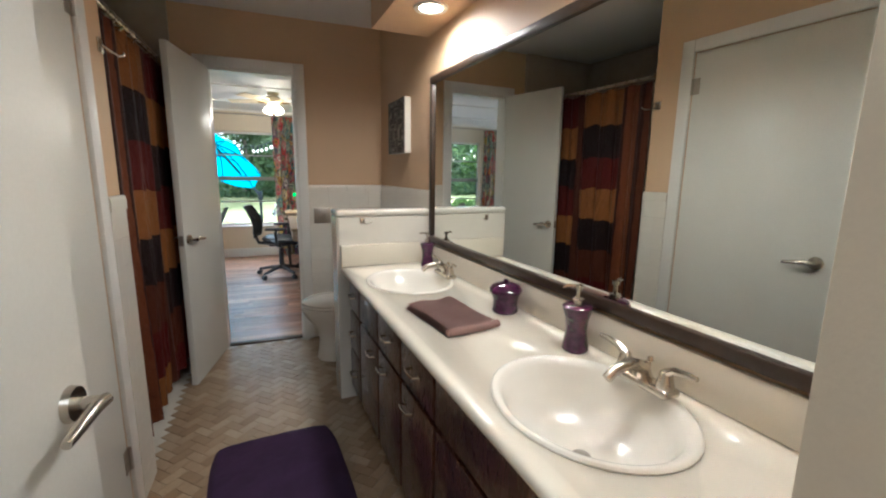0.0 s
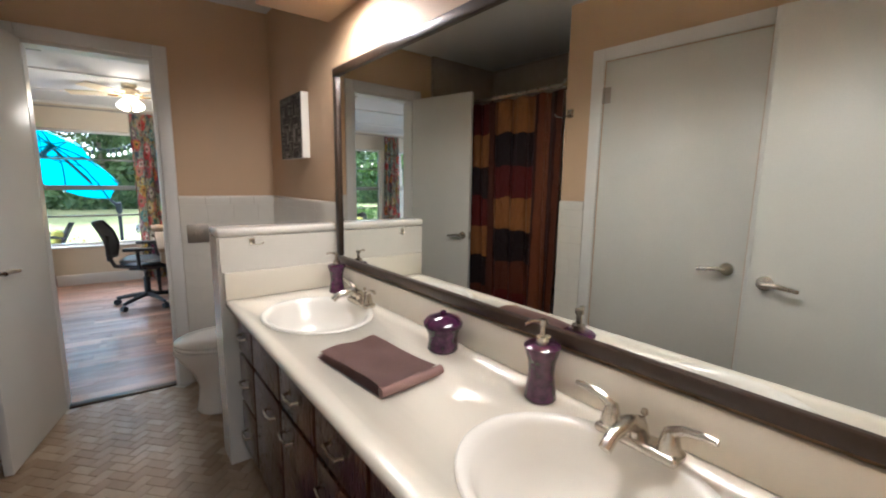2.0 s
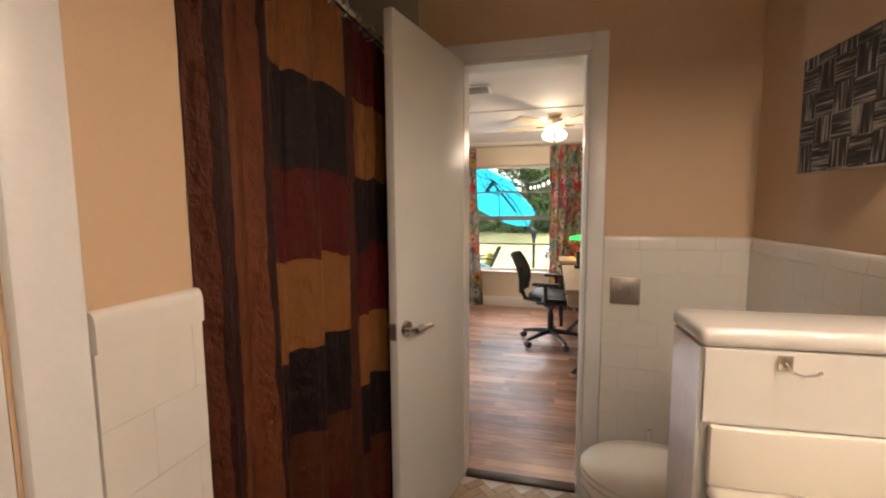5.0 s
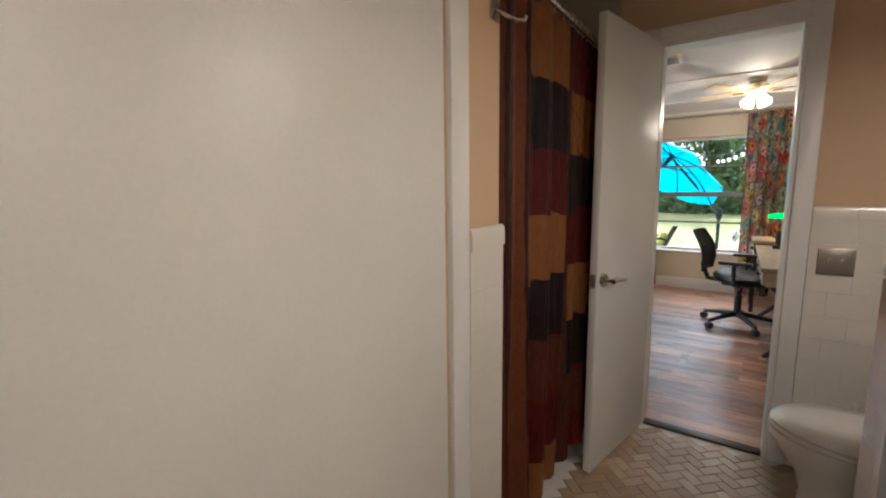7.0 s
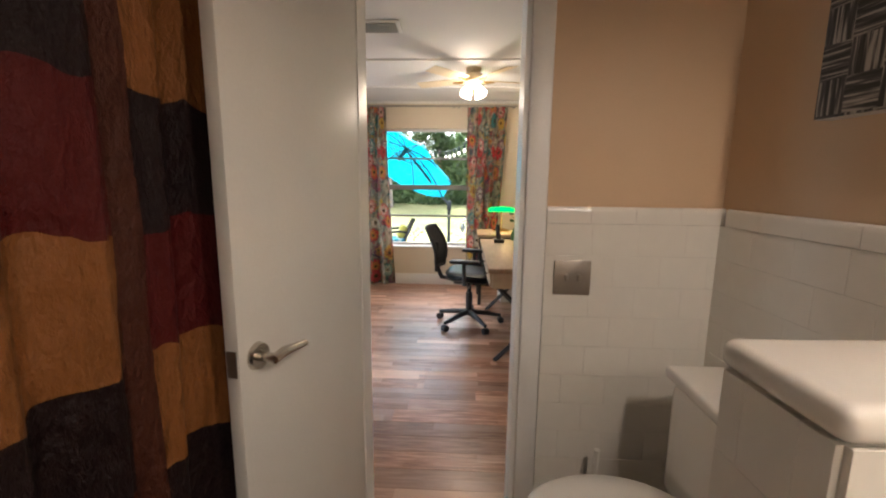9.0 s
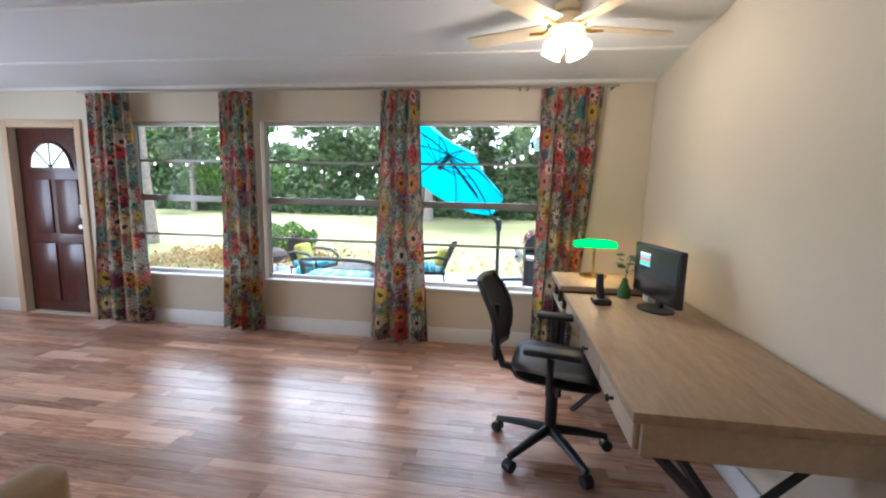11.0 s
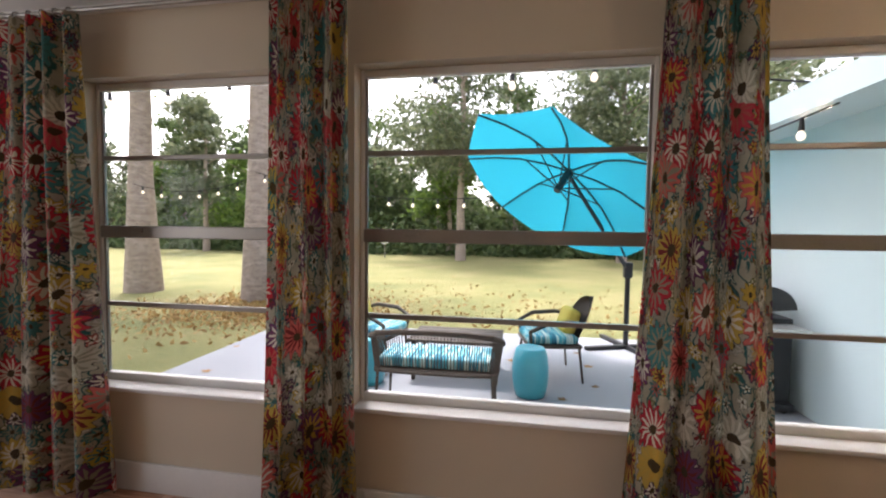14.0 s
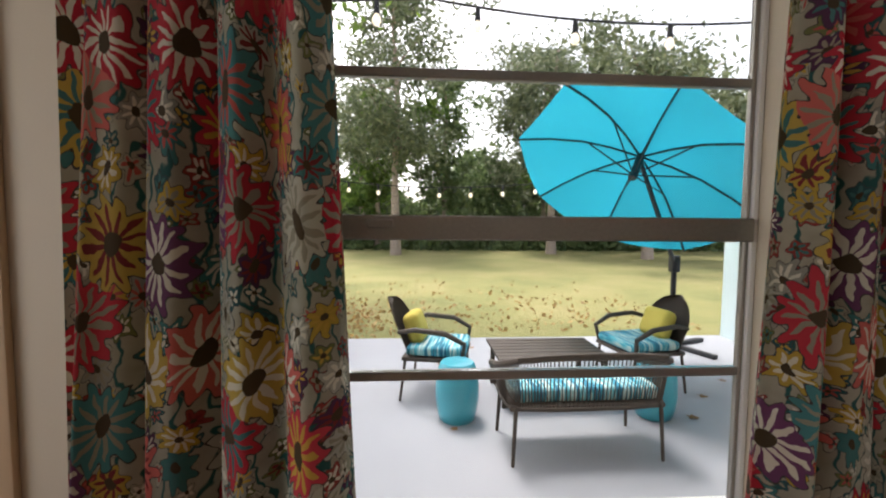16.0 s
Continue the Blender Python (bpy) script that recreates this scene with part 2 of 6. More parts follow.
def make_floral():
    """Cotton print: two sizes of petalled flowers over an olive and taupe ground, in metres along the cloth."""
    m, n, l, p = nodes_of("floral_print")
    flat = n.new("ShaderNodeTexCoord").outputs["UV"]
    nz = n.new("ShaderNodeTexNoise")
    nz.inputs["Scale"].default_value, nz.inputs["Detail"].default_value = 9, 3
    l.new(flat, nz.inputs["Vector"])
    wv = n.new("ShaderNodeVectorMath")
    wv.operation = "SCALE"
    wv.inputs["Scale"].default_value = 0.085
    l.new(nz.outputs["Color"], wv.inputs[0])
    sm = n.new("ShaderNodeVectorMath")
    l.new(flat, sm.inputs[0])
    l.new(wv.outputs[0], sm.inputs[1])
    uv = sm.outputs[0]
    ground = mixer(n, l, noise_of(n, l, uv, 9, 3), (0.18, 0.16, 0.11), (0.56, 0.52, 0.40))
    vine = n.new("ShaderNodeTexWave")
    vine.inputs["Scale"].default_value, vine.inputs["Distortion"].default_value, vine.inputs["Detail Scale"].default_value = 5, 9, 2.0
    l.new(uv, vine.inputs["Vector"])
    c = mixer(n, l, ramp(n, l, vine.outputs["Fac"], [(0.90, (0, 0, 0)), (0.97, (1, 1, 1))]), ground, (0.02, 0.10, 0.09))

    def flowers(c, scale, petals, shift, radius, palette):
        mp = n.new("ShaderNodeMapping")
        mp.inputs["Location"].default_value = (shift, shift * 0.7, 0)
        l.new(uv, mp.inputs["Vector"])
        v = n.new("ShaderNodeTexVoronoi")
        v.voronoi_dimensions = "2D"
        v.inputs["Scale"].default_value, v.inputs["Randomness"].default_value = scale, 0.75
        l.new(mp.outputs[0], v.inputs["Vector"])
        d = n.new("ShaderNodeVectorMath")
        d.operation = "SUBTRACT"
        l.new(mp.outputs[0], d.inputs[0])
        l.new(v.outputs["Position"], d.inputs[1])
        s = n.new("ShaderNodeSeparateXYZ")
        l.new(d.outputs[0], s.inputs[0])
        ang = math_node(n, l, "ARCTAN2", s.outputs[1], s.outputs[0])
        wob = math_node(n, l, "MULTIPLY", math_node(n, l, "COSINE", math_node(n, l, "MULTIPLY", ang, petals)), 0.07)
        dist = math_node(n, l, "ADD", v.outputs["Distance"], wob)
        sep = n.new("ShaderNodeSeparateColor")
        l.new(v.outputs["Color"], sep.inputs[0])
        k = len(palette)
        outer = ramp(n, l, sep.outputs[0], [(i / k, q) for i, q in enumerate(palette)], True)
        inner = ramp(n, l, sep.outputs[1], [(0, (0.66, 0.62, 0.52)), (0.3, (0.22, 0.03, 0.03)), (0.42, (0.56, 0.36, 0.06)), (0.54, (0.06, 0.18, 0.17)), (0.66, (0.30, 0.27, 0.19)), (0.86, (0.50, 0.10, 0.08))], True)
        step = lambda r: math_node(n, l, "LESS_THAN", dist, r)
        c = mixer(n, l, step(radius + 0.02), c, (0.06, 0.05, 0.045))
        c = mixer(n, l, step(radius), c, outer)
        ray = math_node(n, l, "MULTIPLY", math_node(n, l, "COSINE", math_node(n, l, "MULTIPLY", ang, petals)), 0.35 * radius)
        c = mixer(n, l, math_node(n, l, "LESS_THAN", math_node(n, l, "ADD", v.outputs["Distance"], ray), radius * 0.56), c, inner)
        c = mixer(n, l, math_node(n, l, "LESS_THAN", v.outputs["Distance"], radius * 0.28), c, (0.07, 0.045, 0.02))
        return c
    c = flowers(c, 17, 5, 7.1, 0.30, [(0.40, 0.37, 0.28), (0.03, 0.10, 0.10), (0.30, 0.05, 0.04), (0.16, 0.17, 0.06)])
    c = flowers(c, 10.5, 8, 3.3, 0.34, [(0.30, 0.29, 0.24), (0.05, 0.18, 0.17), (0.50, 0.33, 0.05), (0.09, 0.03, 0.07), (0.42, 0.40, 0.33)])
    c = flowers(c, 5.3, 12, 0.0, 0.40, [(0.52, 0.035, 0.05), (0.60, 0.14, 0.11), (0.06, 0.22, 0.22), (0.46, 0.025, 0.04), (0.52, 0.36, 0.07), (0.56, 0.05, 0.07), (0.48, 0.44, 0.34), (0.16, 0.05, 0.12)])
    weave = noise_of(n, l, uv, 500, 2)
    c = mixer(n, l, 0.25, c, mixer(n, l, weave, (0.02, 0.02, 0.02), (0.45, 0.45, 0.45)), "OVERLAY")
    l.new(c, p.inputs["Base Color"])
    p.inputs["Roughness"].default_value = 0.85
    tl, ms = n.new("ShaderNodeBsdfTranslucent"), n.new("ShaderNodeMixShader")
    ms.inputs[0].default_value = 0.42
    l.new(c, tl.inputs[0])
    l.new(p.outputs[0], ms.inputs[1])
    l.new(tl.outputs[0], ms.inputs[2])
    l.new(ms.outputs[0], n["Material Output"].inputs[0])
    return m


def make_patchwork():
    m, n, l, p = nodes_of("patchwork_suede")
    uv = n.new("ShaderNodeTexCoord").outputs["UV"]
    s = n.new("ShaderNodeSeparateXYZ")
    l.new(uv, s.inputs[0])
    wob = math_node(n, l, "MULTIPLY", noise_of(n, l, uv, 5, 3), 0.09)
    across = math_node(n, l, "DIVIDE", math_node(n, l, "SUBTRACT", math_node(n, l, "ADD", s.outputs[0], math_node(n, l, "MULTIPLY", wob, 0.3)), 0.215), 0.43)
    col = math_node(n, l, "FLOOR", across)
    row = math_node(n, l, "FLOOR", math_node(n, l, "DIVIDE", math_node(n, l, "SUBTRACT", math_node(n, l, "ADD", wob, 1.775), s.outputs[1]), 0.237))
    pick = math_node(n, l, "FRACT", math_node(n, l, "DIVIDE", math_node(n, l, "ADD", math_node(n, l, "SUBTRACT", row, col), 14.5), 7.0))
    tan, black, maroon, brown = (0.23, 0.090, 0.022), (0.008, 0.004, 0.005), (0.075, 0.004, 0.004), (0.075, 0.018, 0.007)
    c = ramp(n, l, pick, [(k / 7, q) for k, q in enumerate((tan, black, maroon, tan, black, brown, maroon))], True)
    sash = math_node(n, l, "GREATER_THAN", math_node(n, l, "FRACT", across), 0.90)
    c = mixer(n, l, sash, c, (0.060, 0.016, 0.008))
    # border: dark strips paint the shade of its fold gaps into the cloth
    c = mixer(n, l, math_node(n, l, "LESS_THAN", across, 0.0), c, (0.030, 0.008, 0.006))
    c = mixer(n, l, math_node(n, l, "LESS_THAN", math_node(n, l, "ABSOLUTE", math_node(n, l, "ADD", across, 0.17)), 0.11), c, (0.14, 0.040, 0.014))
    c = mixer(n, l, math_node(n, l, "LESS_THAN", across, -0.40), c, (0.10, 0.028, 0.012))
    c = mixer(n, l, math_node(n, l, "MULTIPLY", noise_of(n, l, uv, 9, 5), 0.14), c, (0.07, 0.022, 0.007))
    streak = noise_of(n, l, scaled(n, l, uv, (60, 4, 1)), 3, 3)
    c = mixer(n, l, 0.22, c, mixer(n, l, streak, (0.1, 0.1, 0.1), (0.8, 0.8, 0.8)), "OVERLAY")
    l.new(c, p.inputs["Base Color"])
    p.inputs["Roughness"].default_value = 0.55
    p.inputs["Specular IOR Level"].default_value = 0.22
    bp = n.new("ShaderNodeBump")
    bp.inputs["Strength"].default_value, bp.inputs["Distance"].default_value = 1.0, 0.03
    l.new(noise_of(n, l, scaled(n, l, uv, (1.6, 0.7, 1)), 16, 5), bp.inputs["Height"])
    l.new(bp.outputs[0], p.inputs["Normal"])
    return m


def make_plank():
    m, n, l, p = nodes_of("laminate_plank")
    tex = n.new("ShaderNodeTexCoord").outputs["Object"]
    rnd = n.new("ShaderNodeObjectInfo").outputs["Random"]
    cm = n.new("ShaderNodeCombineXYZ")
    l.new(math_node(n, l, "MULTIPLY", rnd, 37.0), cm.inputs[1])
    ad = n.new("ShaderNodeVectorMath")
    l.new(tex, ad.inputs[0])
    l.new(cm.outputs[0], ad.inputs[1])
    g = noise_of(n, l, scaled(n, l, ad.outputs[0], (1.6, 16, 1)), 3.5, 6, 0.65)
    fine = noise_of(n, l, scaled(n, l, ad.outputs[0], (4, 90, 1)), 4, 3)
    c = ramp(n, l, g, [(0.30, (0.13, 0.052, 0.030)), (0.48, (0.33, 0.155, 0.088)), (0.68, (0.62, 0.38, 0.25))])
    c = mixer(n, l, math_node(n, l, "MULTIPLY", fine, 0.3), c, (0.14, 0.06, 0.03))
    sy = n.new("ShaderNodeSeparateXYZ")
    l.new(tex, sy.inputs[0])
    strip = math_node(n, l, "FLOOR", math_node(n, l, "MULTIPLY", sy.outputs[1], 16.0))
    half = math_node(n, l, "FLOOR", math_node(n, l, "ADD", math_node(n, l, "MULTIPLY", sy.outputs[0], 1.7), math_node(n, l, "MULTIPLY", strip, 0.41)))
    cell = n.new("ShaderNodeCombineXYZ")
    for k, v in enumerate((strip, half, math_node(n, l, "MULTIPLY", rnd, 91.0))):
        l.new(v, cell.inputs[k])
    wn3 = n.new("ShaderNodeTexWhiteNoise")
    l.new(cell.outputs[0], wn3.inputs["Vector"])
    c = mixer(n, l, math_node(n, l, "MULTIPLY", math_node(n, l, "POWER", wn3.outputs["Value"], 1.6), 0.75), c, (0.66, 0.44, 0.32))
    h = n.new("ShaderNodeHueSaturation")
    l.new(math_node(n, l, "ADD", math_node(n, l, "MULTIPLY", rnd, 0.7), 0.75), h.inputs["Value"])
    l.new(c, h.inputs["Color"])
    l.new(h.outputs[0], p.inputs["Base Color"])
    l.new(math_node(n, l, "ADD", math_node(n, l, "MULTIPLY", fine, 0.15), 0.22), p.inputs["Roughness"])
    bp = n.new("ShaderNodeBump")
    bp.inputs["Strength"].default_value, bp.inputs["Distance"].default_value = 0.12, 0.002
    l.new(fine, bp.inputs["Height"])
    l.new(bp.outputs[0], p.inputs["Normal"])
    return m


def make_stone():
    m, n, l, p = nodes_of("tan_floor_stone")
    tex = n.new("ShaderNodeTexCoord").outputs["Object"]
    geo = n.new("ShaderNodeNewGeometry").outputs["Random Per Island"]
    inf = n.new("ShaderNodeObjectInfo").outputs["Random"]
    k = math_node(n, l, "FRACT", math_node(n, l, "ADD", geo, inf))
    c = ramp(n, l, k, [(0, (0.28, 0.19, 0.11)), (0.5, (0.40, 0.29, 0.18)), (1, (0.50, 0.39, 0.26))])
    c = mixer(n, l, math_node(n, l, "MULTIPLY", noise_of(n, l, tex, 40, 5), 0.5), c, (0.20, 0.13, 0.075))
    l.new(c, p.inputs["Base Color"])
    p.inputs["Roughness"].default_value = 0.36
    bp = n.new("ShaderNodeBump")
    bp.inputs["Strength"].default_value, bp.inputs["Distance"].default_value = 0.3, 0.003
    l.new(noise_of(n, l, tex, 70, 4), bp.inputs["Height"])
    l.new(bp.outputs[0], p.inputs["Normal"])
    return m


def make_art():
    m, n, l, p = nodes_of("woven_strokes")
    tex = n.new("ShaderNodeTexCoord").outputs["Object"]
    ck = n.new("ShaderNodeTexChecker")
    ck.inputs["Scale"].default_value = 13
    s = n.new("ShaderNodeSeparateXYZ")
    l.new(tex, s.inputs[0])
    cm = n.new("ShaderNodeCombineXYZ")
    l.new(s.outputs[1], cm.inputs[0])
    l.new(s.outputs[2], cm.inputs[1])
    l.new(cm.outputs[0], ck.inputs["Vector"])
    a = noise_of(n, l, scaled(n, l, cm.outputs[0], (6, 110, 1)), 1, 2)
    b = noise_of(n, l, scaled(n, l, cm.outputs[0], (110, 6, 1)), 1, 2)
    f = mixer(n, l, ck.outputs["Fac"], a, b)
    c = ramp(n, l, f, [(0.42, (0.025, 0.024, 0.022)), (0.52, (0.07, 0.065, 0.06)), (0.62, (0.36, 0.33, 0.28))])
    l.new(c, p.inputs["Base Color"])
    p.inputs["Roughness"].default_value = 0.7
    return m


def make_leaf(name, a, b):
    m, n, l, p = nodes_of(name)
    k = n.new("ShaderNodeNewGeometry").outputs["Random Per Island"]
    c = ramp(n, l, k, [(0, a), (1, b)])
    l.new(c, p.inputs["Base Color"])
    p.inputs["Roughness"].default_value = 0.6
    tl, ms = n.new("ShaderNodeBsdfTranslucent"), n.new("ShaderNodeMixShader")
    ms.inputs[0].default_value = 0.35
    l.new(c, tl.inputs[0])
    l.new(p.outputs[0], ms.inputs[1])
    l.new(tl.outputs[0], ms.inputs[2])
    l.new(ms.outputs[0], n["Material Output"].inputs[0])
    return m


def make_lawn():
    m, n, l, p = nodes_of("lawn")
    tex = n.new("ShaderNodeTexCoord").outputs["Object"]
    f = math_node(n, l, "ADD", math_node(n, l, "MULTIPLY", noise_of(n, l, tex, 0.5, 4), 0.55), math_node(n, l, "MULTIPLY", noise_of(n, l, tex, 14, 6, 0.8), 0.45))
    c = ramp(n, l, f, [(0.32, (0.15, 0.17, 0.055)), (0.5, (0.27, 0.26, 0.095)), (0.68, (0.38, 0.32, 0.15))])
    l.new(c, p.inputs["Base Color"])
    p.inputs["Roughness"].default_value = 0.95
    bp = n.new("ShaderNodeBump")
    bp.inputs["Strength"].default_value, bp.inputs["Distance"].default_value = 0.9, 0.03
    l.new(noise_of(n, l, tex, 60, 5, 0.8), bp.inputs["Height"])
    l.new(bp.outputs[0], p.inputs["Normal"])
    return m


def make_stripes():
    m, n, l, p = nodes_of("aqua_striped_cushion")
    tex = n.new("ShaderNodeTexCoord").outputs["Object"]
    f = noise_of(n, l, scaled(n, l, tex, (60, 3, 3)), 1.0, 2)
    c = ramp(n, l, f, [(0.38, (0.02, 0.13, 0.22)), (0.48, (0.05, 0.42, 0.52)), (0.58, (0.55, 0.66, 0.62))])
    l.new(c, p.inputs["Base Color"])
    p.inputs["Roughness"].default_value = 0.9
    return m


M["canopy"] = make_leaf("turquoise_canvas", (0.010, 0.42, 0.58), (0.012, 0.46, 0.62))
M.update(glass=make_glass(), mirror=make_mirror(), floral=make_floral(), patch=make_patchwork(), plank=make_plank(), stone=make_stone(), art=make_art(),
         lawn=make_lawn(), stripes=make_stripes(),
         leaf_dark=make_leaf("wood_leaf", (0.055, 0.10, 0.035), (0.19, 0.25, 0.10)), leaf_light=make_leaf("light_leaf", (0.06, 0.13, 0.02), (0.20, 0.30, 0.06)),
         leaf_grey=make_leaf("grey_green_leaf", (0.09, 0.12, 0.065), (0.24, 0.27, 0.16)))


# ---- mesh helpers ----
def bm_new():
    return bmesh.new()


def box(bm, x0, x1, y0, y1, z0, z1, bev=0.0, seg=2):
    r = bmesh.ops.create_cube(bm, size=1.0, matrix=Matrix.Translation(((x0 + x1) / 2, (y0 + y1) / 2, (z0 + z1) / 2)) @ Matrix.Diagonal((abs(x1 - x0), abs(y1 - y0), abs(z1 - z0), 1)))
    if bev:
        es = list({e for v in r["verts"] for e in v.link_edges})
        bmesh.ops.bevel(bm, geom=es, offset=bev, segments=seg, affect="EDGES", profile=0.5)
    return bm


def rod(bm, a, b, r0, r1=None, seg=12):
    a, b = Vector(a), Vector(b)
    q = (b - a).to_track_quat("Z", "Y").to_matrix().to_4x4()
    bmesh.ops.create_cone(bm, cap_ends=True, segments=seg, radius1=r0, radius2=r0 if r1 is None else r1, depth=(b - a).length, matrix=Matrix.Translation((a + b) / 2) @ q)
    return bm


def tube(bm, pts, r, seg=8):
    """A round tube along points; r: one radius or one a point."""
    pts = [Vector(p) for p in pts]
    rs = r if isinstance(r, (list, tuple)) else [r] * len(pts)
    rings = []
    for i, p in enumerate(pts):
        d = (pts[min(i + 1, len(pts) - 1)] - pts[max(i - 1, 0)]).normalized()
        side = d.cross(Vector((0, 0, 1)) if abs(d.z) < 0.9 else Vector((1, 0, 0))).normalized()
        up = side.cross(d)
        rings.append([bm.verts.new(p + rs[i] * (math.cos(2 * math.pi * k / seg) * side + math.sin(2 * math.pi * k / seg) * up)) for k in range(seg)])
    for a, b in zip(rings, rings[1:]):
        for k in range(seg):
            bm.faces.new((a[k], a[(k + 1) % seg], b[(k + 1) % seg], b[k]))
    bm.faces.new(rings[0][::-1])
    bm.faces.new(rings[-1])
    return bm


def lathe(bm, prof, seg=28, sx=1.0, sy=1.0, at=(0, 0, 0), cap=True):
    """Turned form from (radius, z) pairs; sx, sy make it oval."""
    rings = []
    for r, z in prof:
        r = max(r, 0.0004)
        rings.append([bm.verts.new((at[0] + sx * r * math.cos(2 * math.pi * k / seg), at[1] + sy * r * math.sin(2 * math.pi * k / seg), at[2] + z)) for k in range(seg)])
    for a, b in zip(rings, rings[1:]):
        for k in range(seg):
            bm.faces.new((a[k], a[(k + 1) % seg], b[(k + 1) % seg], b[k]))
    if cap:
        bm.faces.new(rings[0][::-1])
    bm.faces.new(rings[-1])
    return bm


def sheet(bm, f, nu, nv, uvf=None):
    """A grid surface from f(u, v) with u, v in 0..1."""
    vs = [[bm.verts.new(f(i / nu, j / nv)) for j in range(nv + 1)] for i in range(nu + 1)]
    lay = bm.loops.layers.uv.verify() if uvf else None
    for i in range(nu):
        for j in range(nv):
            fc = bm.faces.new((vs[i][j], vs[i + 1][j], vs[i + 1][j + 1], vs[i][j + 1]))
            if uvf:
                for lp, (a, b) in zip(fc.loops, ((i, j), (i + 1, j), (i + 1, j + 1), (i, j + 1))):
                    lp[lay].uv = uvf(a / nu, b / nv)
    return bm


def part(name, bm, material, parent=None, label="", smooth=True, m=None):
    me = bpy.data.meshes.new(name)
    bmesh.ops.recalc_face_normals(bm, faces=bm.faces)
    bm.to_mesh(me)
    bm.free()
    me.materials.append(M[material])
    if smooth:
        me.polygons.foreach_set("use_smooth", [True] * len(me.polygons))
        me.set_sharp_from_angle(angle=radians(40))
    ob = new(name, me)
    if parent is not None:
        ob.parent = parent
    if m is not None:
        ob.matrix_basis = m
    if label:
        tagged(ob, label)
    return ob


def thing(name, label, category, m=None, group="", kind=""):
    e = new(name)
    e.empty_display_size = 0.1
    if m is not None:
        e.matrix_basis = m
    return tagged(e, label, category, group, kind)


def fixed(name, bm, material, label="", category="", m=None):
    return tagged(part(name, bm, material, m=m), label, category or name.split("_")[0], kind="structure")


def solid(name, material, x0, x1, y0, y1, z0, z1, label="", category="", bev=0.0, m=None):
    return fixed(name, box(bm_new(), x0, x1, y0, y1, z0, z1, bev), material, label, category, m)


def wall_y(bm, y0, y1, x0, x1, z0, z1, holes):
    """A wall along x with rectangular holes (hx0, hx1, hz0, hz1)."""
    x = x0
    for a, b, c, d in sorted(holes):
        box(bm, x, a, y0, y1, z0, z1)
        if c > z0:
            box(bm, a, b, y0, y1, z0, c)
        if d < z1:
            box(bm, a, b, y0, y1, d, z1)
        x = b
    box(bm, x, x1, y0, y1, z0, z1)
    return bm

# ---- structure: bathroom ----
VAN = pose(0.98, 2.4, 0, 0, 0, 2.5)          # the vanity wall's own frame: its face at u = 0, pony wall at v = 0
H = 2.40
fixed("wall_east", box(bm_new(), 0, 0.12, -2.7, 1.15, 0, H), "tan", "tan painted bathroom wall behind the vanity", "wall", VAN)
fixed("wall_north", wall_y(bm_new(), 3.44, 3.56, -1.3, 1.05, 0, 2.55, [(-0.28, 0.292, 0, 2.02)]), "tan", "tan painted wall round the open doorway", "wall")
fixed("wall_west", box(box(bm_new(), -0.56, -0.44, -0.05, 1.0, 0, H), -0.56, -0.44, 1.78, 2.035, 0, H), "tan", "tan painted wall beside the closet door", "wall")
solid("wall_west_header", "tan", -0.56, -0.44, 1.0, 1.78, 2.03, H, "tan painted wall over the closet door", "wall")
solid("wall_closet", "white", -0.75, -0.72, 1.0, 1.95, 0, H, "plain white wall behind the closet door", "wall")
fixed("wall_south", wall_y(bm_new(), 0.06, 0.18, -0.56, 1.3, 0, H, [(-0.30, 0.49, 0, 2.05)]), "tan", "tan painted wall round the bathroom entry", "wall")
solid("ceiling_bath", "ceiling", -1.4, 1.3, 0.0, 3.5, H, H + 0.1, "white bathroom ceiling", "ceiling")
solid("soffit", "tan", -0.33, 0.0, -2.2, 0.04, 2.08, H, "tan dropped soffit over the mirror", "soffit", m=VAN)
# hall behind the entry
solid("wall_hall_west", "cream", -0.95, -0.85, -1.6, 0.06, 0, H, "plain cream hall wall", "wall")
solid("wall_hall_east", "cream", 1.15, 1.25, -1.6, 0.06, 0, H, "plain cream hall wall", "wall")
solid("wall_hall_south", "cream", -0.95, 1.25, -1.7, -1.6, 0, H, "plain cream hall wall", "wall")
solid("ceiling_hall", "ceiling", -0.95, 1.25, -1.7, 0.0, H, H + 0.1, "white hall ceiling", "ceiling")
# tub alcove
solid("wall_alcove_west", "surround", -1.32, -1.22, 1.95, 3.5, 0, H, "dim grey tub surround wall", "wall")
solid("wall_alcove_south", "surround", -1.3, -0.57, 1.95, 2.05, 0, H, "dim grey tub surround wall", "wall")
solid("wall_alcove_north", "surround", -1.22, -0.47, 3.41, 3.437, 0, H, "dim grey tub surround wall", "wall")


def casing(name, x0, x1, top, y, face, mtl="trim", w=0.07):
    bm = bm_new()
    a, b = sorted((y, y + face))
    box(bm, x0 - w, x0, a, b, 0, top + w, 0.006)
    box(bm, x1, x1 + w, a, b, 0, top + w, 0.006)
    box(bm, x0, x1, a, b, top, top + w, 0.006)
    return fixed(name, bm, mtl, "white painted wooden door casing", "trim")


